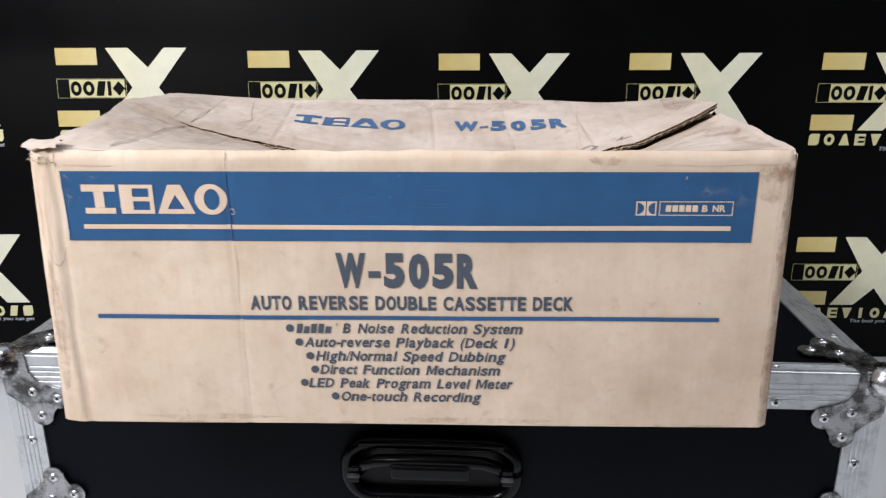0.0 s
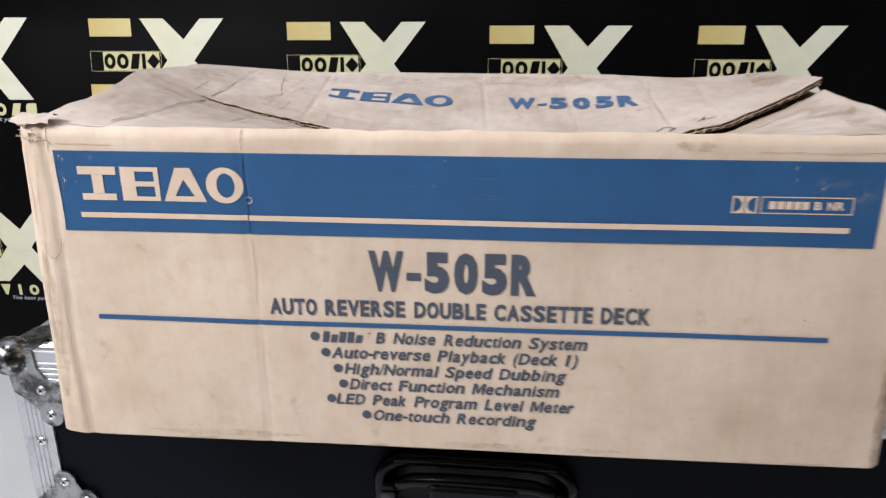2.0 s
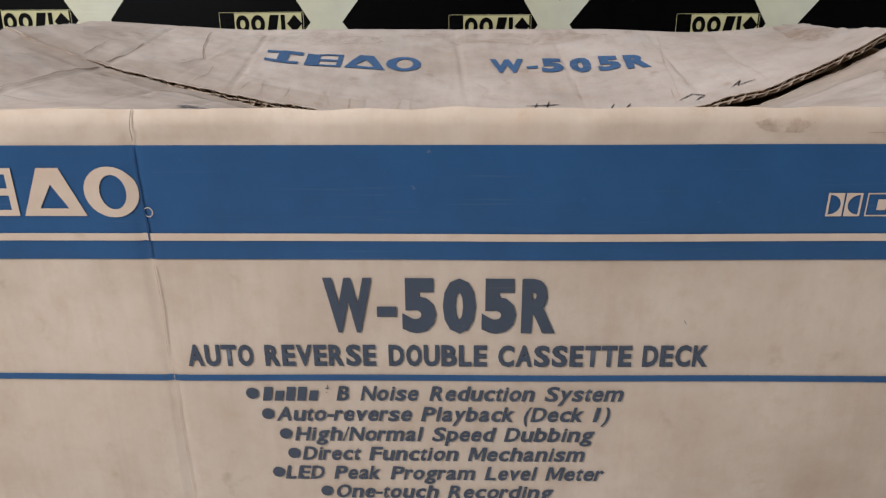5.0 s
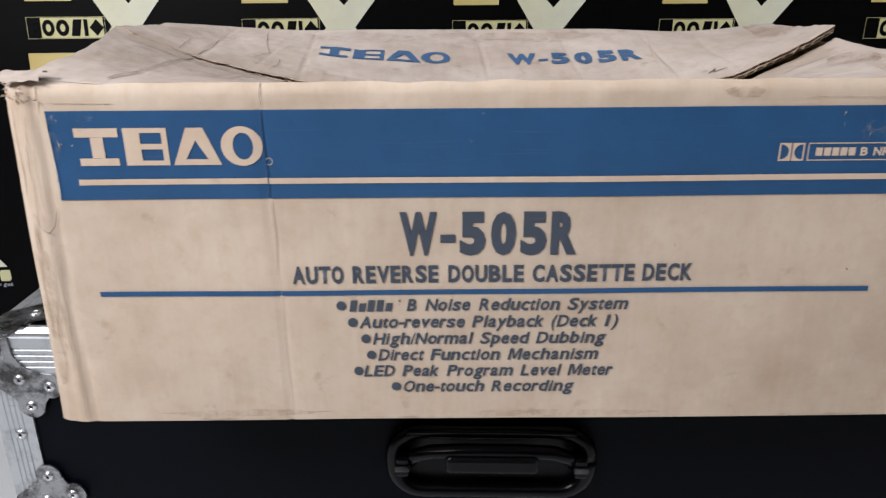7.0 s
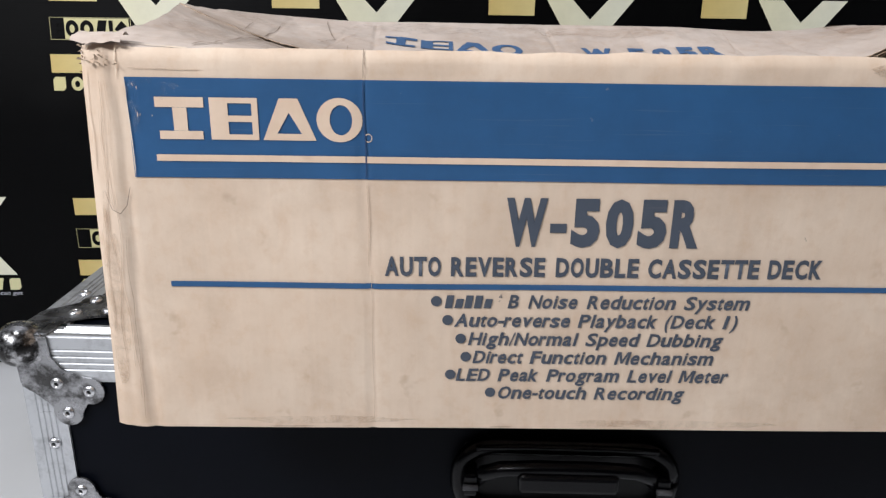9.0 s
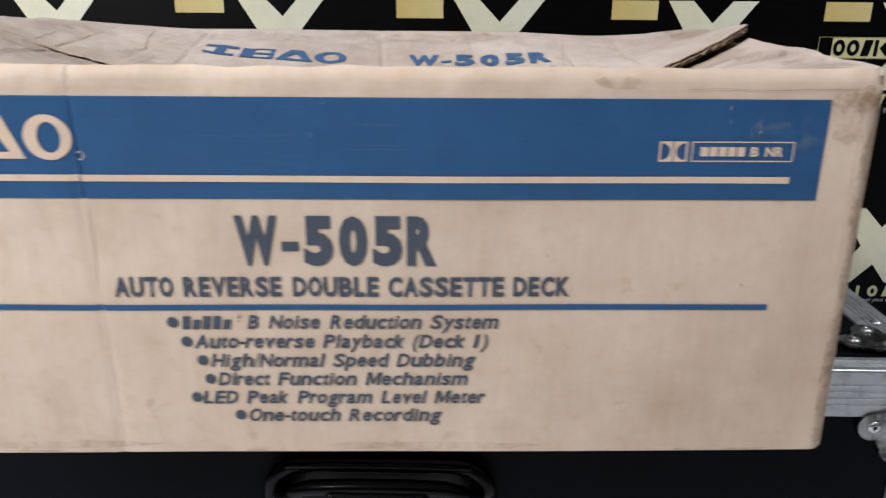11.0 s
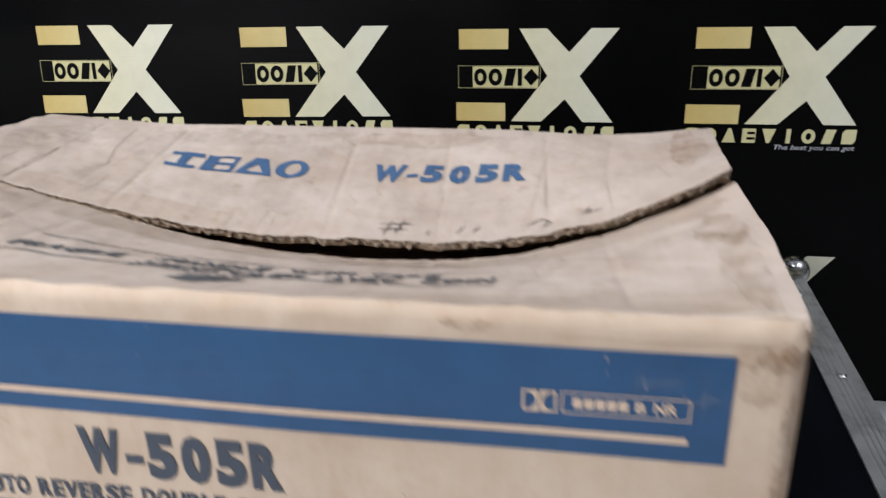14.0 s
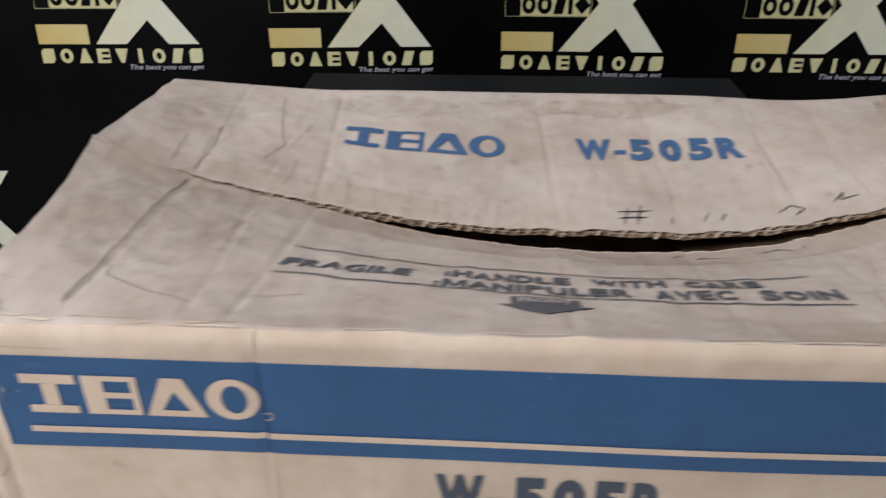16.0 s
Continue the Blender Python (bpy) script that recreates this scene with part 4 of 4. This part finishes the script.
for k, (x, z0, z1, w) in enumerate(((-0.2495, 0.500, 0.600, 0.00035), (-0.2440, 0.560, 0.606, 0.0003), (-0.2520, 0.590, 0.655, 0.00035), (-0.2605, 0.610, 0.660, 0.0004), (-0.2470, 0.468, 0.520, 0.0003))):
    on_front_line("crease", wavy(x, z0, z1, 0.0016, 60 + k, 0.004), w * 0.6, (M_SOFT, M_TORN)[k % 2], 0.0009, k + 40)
on_front_line("pen_fleck", [(0.2085, 0.5625), (0.2095, 0.5610)], 0.0004, M_PEN)
on_front_line("pen_fleck", [(0.107, 0.5790), (0.1085, 0.5765)], 0.0002, M_PEN)
random.seed(5)
def blob(cx, cy, rx, ry, seed):
    return flat_bm([(cx + rx * math.cos(a) * (1 + 0.5 * noise.noise(Vector((math.cos(a) * 2, math.sin(a) * 2, seed)))), cy + ry * math.sin(a) * (1 + 0.5 * noise.noise(Vector((math.cos(a) * 2, math.sin(a) * 2, seed + 4))))) for a in [k * math.pi / 18 for k in range(36)]])


def front_patch(cx, cz, rx, rz, seed, mat):
    bm = blob(cx, cz, rx, rz, seed)
    for v in bm.verts:
        v.co.x, v.co.y = max(XL + 0.001, min(XR - 0.0005, v.co.x)), max(CARTON_Z + 0.0005, min(FOLD_Z - 0.0004, v.co.y))
    bmesh.ops.subdivide_edges(bm, edges=bm.edges[:], cuts=2, use_grid_fill=True)
    ob = on_front("stain", bm, mat, off=0.0011)
    return ob


# The two tall blobs at x 0.264 mix stain with painted edge shading.
for k, (cx, cz, rx, rz, mat) in enumerate(((0.137, 0.6645, 0.011, 0.0035, M_STAIN_SHADE), (0.260, 0.654, 0.005, 0.009, M_STAIN_SHADE), (0.264, 0.60, 0.0045, 0.045, M_STAIN_SHADE), (0.264, 0.51, 0.0045, 0.05, M_STAIN_SHADE), (0.252, 0.6555, 0.014, 0.005, M_STAIN_SHADE), (0.05, 0.4665, 0.06, 0.0025, M_PALESTAIN), (-0.15, 0.468, 0.05, 0.0025, M_PALESTAIN), (-0.256, 0.54, 0.006, 0.05, M_PALESTAIN))):
    front_patch(cx, cz, rx, rz, k, mat)
for k, (cx, cz, rx, rz, mat) in enumerate(((-0.222, 0.6505, 0.012, 0.0050, M_RUB), (-0.234, 0.642, 0.003, 0.012, M_RUB), (0.212, 0.6440, 0.012, 0.009, M_RUB), (0.232, 0.640, 0.006, 0.014, M_RUB), (0.250, 0.647, 0.008, 0.012, M_PALESTAIN))):
    front_patch(cx, cz, rx, rz, k + 30, mat)
for k in range(12):
    a, b = random.choice((-0.2335, -0.226, -0.2195, -0.231, 0.192, 0.207, 0.222, 0.2335)) + random.gauss(0, 0.0008), random.uniform(0.636, 0.655)
    on_front_line("rub_mark", [(a, b), (a + random.gauss(0, 0.0002), b - random.uniform(0.001, 0.003))], random.uniform(0.0001, 0.00035), M_CREAM, 0.0011, k)

for k, (x, z0, z1) in enumerate(((0.2580, 0.56, 0.664),)):
    on_front_line("tape_edge", wavy(x, z0, z1, 0.0006, 30 + k, 0.004), 0.00014, M_SOFT, 0.0007, k)
for k in range(9):
    x = random.uniform(-0.22, 0.25)
    on_front_line("scuff", [(x, 0.4635), (x + random.uniform(0.004, 0.02), 0.4638)], random.uniform(0.0002, 0.0005), M_SOFT, 0.0006, k)

# torn paper at the crushed top corner and along the flap's free edges
random.seed(9)
for k in range(22):
    x = random.uniform(XL + 0.001, -0.240)
    p = front_at(x, random.uniform(0.661, 0.670), 0.0006)
    d = Vector((random.gauss(-0.4, 0.5), random.gauss(-0.7, 0.3), random.gauss(0, 0.5))).normalized()
    s = Vector((random.gauss(0, 1), random.gauss(0, 1), random.gauss(0, 1))).normalized() * random.uniform(0.0005, 0.0013)
    bm = bmesh.new()
    l = random.uniform(0.0014, 0.0032)
    vs = [bm.verts.new(p - s), bm.verts.new(p + s), bm.verts.new(p + s * 0.8 + d * l * 0.6 + Vector((0, 0, 0.0006))), bm.verts.new(p + d * l)]
    bm.faces.new((vs[0], vs[1], vs[2], vs[3]))
    bm.transform(TO_CARTON)
    part("torn_shred", bm, M_FLUTE, carton)
bm = sheet(steps(XL + 0.001, -0.240, 0.002), steps(0.0, 1.0, 0.1), lambda x, s: Vector((x + 0.0035, -0.0015 - 0.0035 * math.sin(s * 3) + 0.016 * s + 0.001 * noise.noise(Vector((x * 300, s * 4, 1))), 0.6725 + 0.0040 * math.sin(s * 2.2) + 0.0016 * noise.noise(Vector((x * 150, s * 5, 3))) + 0.012 * max(0, -0.255 - x))))
bm.transform(TO_CARTON)
part("crushed_corner", bm, M_TOP, carton, "crushed and torn cardboard corner", smooth=True)
bm = bmesh.new()
bmesh.ops.create_icosphere(bm, subdivisions=4, radius=1.0)
for v in bm.verts:
    n = 1 + 0.10 * noise.noise(v.co * 1.7) + 0.04 * noise.noise(v.co * 6)
    v.co = Vector((0.2588 + v.co.x * 0.0088 * n, 0.0100 + v.co.y * 0.0092 * n, 0.6605 + v.co.z * 0.0098 * n))
bm.transform(TO_CARTON)
part("blunted_corner", bm, M_BOARD, carton, "rounded, stained and blunted cardboard corner", smooth=True)


def on_flap(at, fold_y, sgn, off=0.0007):
    """Maps (x, y) in plan to the flap's surface."""
    def put(a, b):
        v = max(0.0, sgn * (b - fold_y)) / 0.163
        p = at(a, v, off)
        for _ in range(3):
            v = max(0.0, v + sgn * (b - p.y) / 0.163)
            p = at(a, v, off)
        return p
    return put


F_AT, B_AT = on_flap(front_flap, 0.0034, 1), on_flap(back_flap, DEPTH - 0.001, -1)


def on_top(name, bm, mat, parent, at, label=""):
    laid(diced(bm, 0.0024), at)
    bm.transform(TO_CARTON)
    return part(name, bm, mat, parent, label, smooth=True)


def top_line(name, pts, w, mat, parent, at, seed=0.0):
    if name == "crease":
        fine = []
        for (a0, b0), (a1, b1) in zip(pts, pts[1:]):
            n = max(2, int(math.hypot(a1 - a0, b1 - b0) / 0.003))
            fine += [(a0 + (a1 - a0) * i / n, b0 + (b1 - b0) * i / n) for i in range(n)]
        pts = [(a + 0.0009 * noise.noise(Vector((b * 70, seed * 9, 1))), b) for a, b in fine + [pts[-1]]]
    bm = ribbon(pts, w, at, seed)
    bm.transform(TO_CARTON)
    return part(name, bm, mat, parent)


# darker strips where packing tape once held the flaps shut
def tape_mark(at, par, a, e, v0, v1, seed):
    rag = lambda u, v: v + 0.018 * noise.noise(Vector((u * 25, seed, v > 0.5 * (v0 + v1)))) + 0.008 * noise.noise(Vector((u * 110, seed + 4, v)))
    bm = sheet(gridsteps(a, e, 0.002), [v0 + (v1 - v0) * i / 14 for i in range(15)], lambda u, v: at(u, min(0.985, rag(u, v)), 0.0002))
    bm.transform(TO_CARTON)
    part("tape_mark", bm, M_TAPED, par, "grey-brown strip left by old packing tape", smooth=True)


tape_mark(front_flap, ff, XL + 0.012, XR - 0.012, 0.84, 0.985, 1)
tape_mark(front_flap, ff, 0.095, XR - 0.009, 0.045, 0.20, 2)
tape_mark(back_flap, bf, XL + 0.012, -0.05, 0.86, 0.985, 3)


# faded print on the flaps
def warning_at(place):
    """The warning block runs straight over the sagging flap and widens to one end."""
    def put(a, b):
        lift = 0.0025 - (0.0055 * (a / 0.13) ** 2 if a < 0 else 0.0025 * (a / 0.14) ** 2)
        return place(a, 0.088 + (b - 0.088) * (1.0 + 0.28 * (a + 0.13) / 0.27) + lift)
    return put


W_AT = warning_at(F_AT)
on_top("warning_lettering", typed("FRAGILE", -0.131, -0.065, 0.0800, 0.0095, 0.045, 0.25), M_GREYTOP, ff, W_AT, "faded grey warning print")
on_top("warning_lettering", words(":HANDLE WITH CARE", [(-0.050, 0.015), (0.025, 0.063), (0.072, 0.110)], 0.0858, 0.0105, 0.045, 0.05), M_GREYTOP, ff, W_AT)
on_top("warning_lettering", words(":MANIPULER AVEC SOIN", [(-0.055, 0.043), (0.053, 0.092), (0.103, 0.1405)], 0.0703, 0.0112, 0.045, 0.05), M_GREYTOP, ff, W_AT)
top_line("warning_rule", [(-0.129, 0.1055), (0.137, 0.0990)], 0.0008, M_GREYTOP, ff, W_AT)
top_line("warning_rule", [(-0.133, 0.0705), (0.141, 0.0650)], 0.0008, M_GREYTOP, ff, W_AT)
arrow = on_top("arrow_print", flat_bm([(-0.017, 0.0640), (0.015, 0.0640), (0.015, 0.0530), (0.022, 0.0530), (-0.001, 0.0420), (-0.024, 0.0530), (-0.017, 0.0530)]), M_GREYTOP, ff, W_AT, "faded grey arrow")
on_top("arrow_lettering", letters("FRONT", -0.0135, 0.0115, 0.0562, 0.0055, 0.02), M_TOP, arrow, warning_at(on_flap(front_flap, 0.0034, 1, 0.0011)))
for shape_bm in mark(-0.1265, -0.0170, 0.2370, 0.2590):
    on_top("mark_shape", shape_bm, M_BLUETOP, bf, B_AT, "faded blue plain shape")
on_top("model_lettering", model_number(0.2385, 0.0225, [(0.0320, 0.0560), (0.0575, 0.0655), (0.0680, 0.0835), (0.0880, 0.1030), (0.1075, 0.1230), (0.1265, 0.1430)]), M_BLUETOP, bf, B_AT, "faded blue printed model number")
for k, pts in enumerate(([(0.040 + 0.0, 0.190), (0.036, 0.176)], [(0.047, 0.192), (0.043, 0.176)], [(0.033, 0.186), (0.052, 0.187)], [(0.033, 0.181), (0.050, 0.182)], [(0.063, 0.182), (0.062, 0.177)], [(0.083, 0.185), (0.079, 0.178)], [(0.092, 0.184), (0.088, 0.178)], [(0.128, 0.184), (0.136, 0.189), (0.142, 0.185), (0.136, 0.180)], [(0.156, 0.185), (0.163, 0.192), (0.160, 0.186), (0.170, 0.187)])):
    top_line("pen_stroke", [(0.0525 + (a + 0.013 - 0.010 * (a > 0.11) - 0.046) * 1.12, 0.1765 + (b - 0.176 - 0.004 * (a > 0.11)) * 1.1) for a, b in pts], 0.00055, M_PEN, bf, B_AT, k)
for k, pts in enumerate(([(0.063, 0.154), (0.059, 0.150)], [(0.088, 0.154), (0.080, 0.151)], [(0.130, 0.150), (0.142, 0.154), (0.150, 0.151)], [(0.156, 0.156), (0.154, 0.151)])):
    top_line("pen_stroke", pts, 0.0005, M_PEN, ff, F_AT, k)
# fold lines, with the folds' shade drawn in as darker strokes
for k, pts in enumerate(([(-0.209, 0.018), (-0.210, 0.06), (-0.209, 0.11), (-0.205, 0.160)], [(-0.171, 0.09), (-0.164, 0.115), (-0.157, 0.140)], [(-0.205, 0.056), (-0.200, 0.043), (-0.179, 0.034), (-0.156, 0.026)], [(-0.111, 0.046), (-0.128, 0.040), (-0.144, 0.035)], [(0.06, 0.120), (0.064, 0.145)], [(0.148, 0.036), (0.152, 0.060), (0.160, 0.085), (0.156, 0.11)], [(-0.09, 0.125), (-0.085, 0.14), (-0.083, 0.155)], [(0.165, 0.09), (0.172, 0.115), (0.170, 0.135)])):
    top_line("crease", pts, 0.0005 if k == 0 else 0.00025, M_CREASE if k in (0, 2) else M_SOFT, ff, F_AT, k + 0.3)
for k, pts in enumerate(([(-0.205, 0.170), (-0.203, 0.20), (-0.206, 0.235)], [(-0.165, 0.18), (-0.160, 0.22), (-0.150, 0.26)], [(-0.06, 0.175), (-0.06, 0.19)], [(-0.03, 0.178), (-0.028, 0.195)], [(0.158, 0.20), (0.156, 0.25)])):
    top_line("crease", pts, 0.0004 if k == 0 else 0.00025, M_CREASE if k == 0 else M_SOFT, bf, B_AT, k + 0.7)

# fine creases across the back flap, fold shade put into their colour
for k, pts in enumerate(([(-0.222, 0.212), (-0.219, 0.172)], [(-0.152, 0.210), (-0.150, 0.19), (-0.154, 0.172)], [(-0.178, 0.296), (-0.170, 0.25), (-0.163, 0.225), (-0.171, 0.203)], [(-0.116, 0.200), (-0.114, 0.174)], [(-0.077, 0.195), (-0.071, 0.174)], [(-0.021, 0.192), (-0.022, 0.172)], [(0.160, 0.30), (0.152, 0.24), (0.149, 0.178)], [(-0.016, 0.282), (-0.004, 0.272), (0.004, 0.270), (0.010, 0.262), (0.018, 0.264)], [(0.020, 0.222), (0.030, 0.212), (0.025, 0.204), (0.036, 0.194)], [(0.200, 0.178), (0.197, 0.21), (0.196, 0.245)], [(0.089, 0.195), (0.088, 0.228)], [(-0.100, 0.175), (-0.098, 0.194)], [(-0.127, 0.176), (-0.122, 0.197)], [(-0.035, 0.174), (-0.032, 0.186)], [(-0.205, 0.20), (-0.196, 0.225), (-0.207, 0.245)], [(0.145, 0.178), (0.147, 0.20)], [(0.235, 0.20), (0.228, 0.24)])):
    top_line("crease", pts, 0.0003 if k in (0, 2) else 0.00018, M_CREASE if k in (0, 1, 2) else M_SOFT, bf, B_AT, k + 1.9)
for k, pts in enumerate(([(0.15, 0.052), (0.175, 0.045), (0.20, 0.047)], [(0.185, 0.06), (0.195, 0.05)], [(0.14, 0.038), (0.165, 0.034), (0.19, 0.036)])):
    top_line("rubbed_fold", pts, 0.0004, M_TORN, ff, F_AT, k + 5)

# paper rubbed pale along the fold
for k in range(30):
    a = XL + 0.012 + (XR - XL - 0.024) * random.random()
    l = random.uniform(0.008, 0.035)
    y = random.gauss(0.0065, 0.0018)
    top_line("rubbed_fold", [(q, max(0.0042, y + 0.0012 * noise.noise(Vector((q * 60, k, 0))))) for q in steps(a, min(a + l, XR - 0.006), 0.004)], random.uniform(0.0002, 0.0006), M_TORN, ff, F_AT, k)

for k, (cx, cy, rx, ry, mat, at, par) in enumerate(((0.250, 0.255, 0.012, 0.045, M_STAIN_SHADE, B_AT, bf), (0.250, 0.112, 0.012, 0.025, M_STAIN_SHADE, F_AT, ff), (0.252, 0.060, 0.010, 0.045, M_PALESTAIN, F_AT, ff), (-0.222, 0.25, 0.026, 0.035, M_GRIME, B_AT, bf), (-0.20, 0.10, 0.05, 0.05, M_GRIME, F_AT, ff), (-0.10, 0.29, 0.05, 0.015, M_GRIME, B_AT, bf), (0.05, 0.295, 0.07, 0.010, M_PALESTAIN, B_AT, bf))):
    bm = blob(cx, cy, rx, ry, k + 20)
    bmesh.ops.subdivide_edges(bm, edges=bm.edges[:], cuts=3, use_grid_fill=True)
    for v in bm.verts:
        v.co.x = max(XL + 0.004, min(XR - 0.008, v.co.x))
        v.co.y = min(v.co.y, 0.310) if at is B_AT else max(v.co.y, 0.006)
    bmesh.ops.triangulate(bm, faces=bm.faces[:])
    on_top("stain", bm, mat, par, on_flap(back_flap, DEPTH - 0.001, -1, 0.0012) if at is B_AT else on_flap(front_flap, 0.0034, 1, 0.0012))

# loose tape strip hanging from the end panel
pts = [(0.2705, 0.11, 0.640), (0.278, 0.105, 0.634), (0.284, 0.100, 0.622), (0.288, 0.098, 0.606), (0.2885, 0.097, 0.592)]
bm = bmesh.new()
rows = [[bm.verts.new(Vector(p) + Vector((0.0016 * math.sin(i), -w * 0.3, w * (0.8 - 0.12 * i)))) for w in (-0.006, 0.006)] for i, p in enumerate(pts)]
for a, b in zip(rows, rows[1:]):
    bm.faces.new((a[0], b[0], b[1], a[1]))
bm.transform(TO_CARTON)
part("loose_tape", bm, M_TAPE, carton, "curling strip of clear tape", smooth=True)

# cable on the floor by the wall
cable = tagged(part("cable", tube([(-1.9, 0.80, FLOOR_Z + 0.004), (-1.5, 0.88, FLOOR_Z + 0.004), (-1.2, 0.885, FLOOR_Z + 0.004), (-0.95, 0.88, FLOOR_Z + 0.004), (-0.75, 0.85, FLOOR_Z + 0.004), (-0.4, 0.82, FLOOR_Z + 0.004)], 0.0035), M_RUBBER, smooth=True), "thin black cable lying on the floor", "cable")
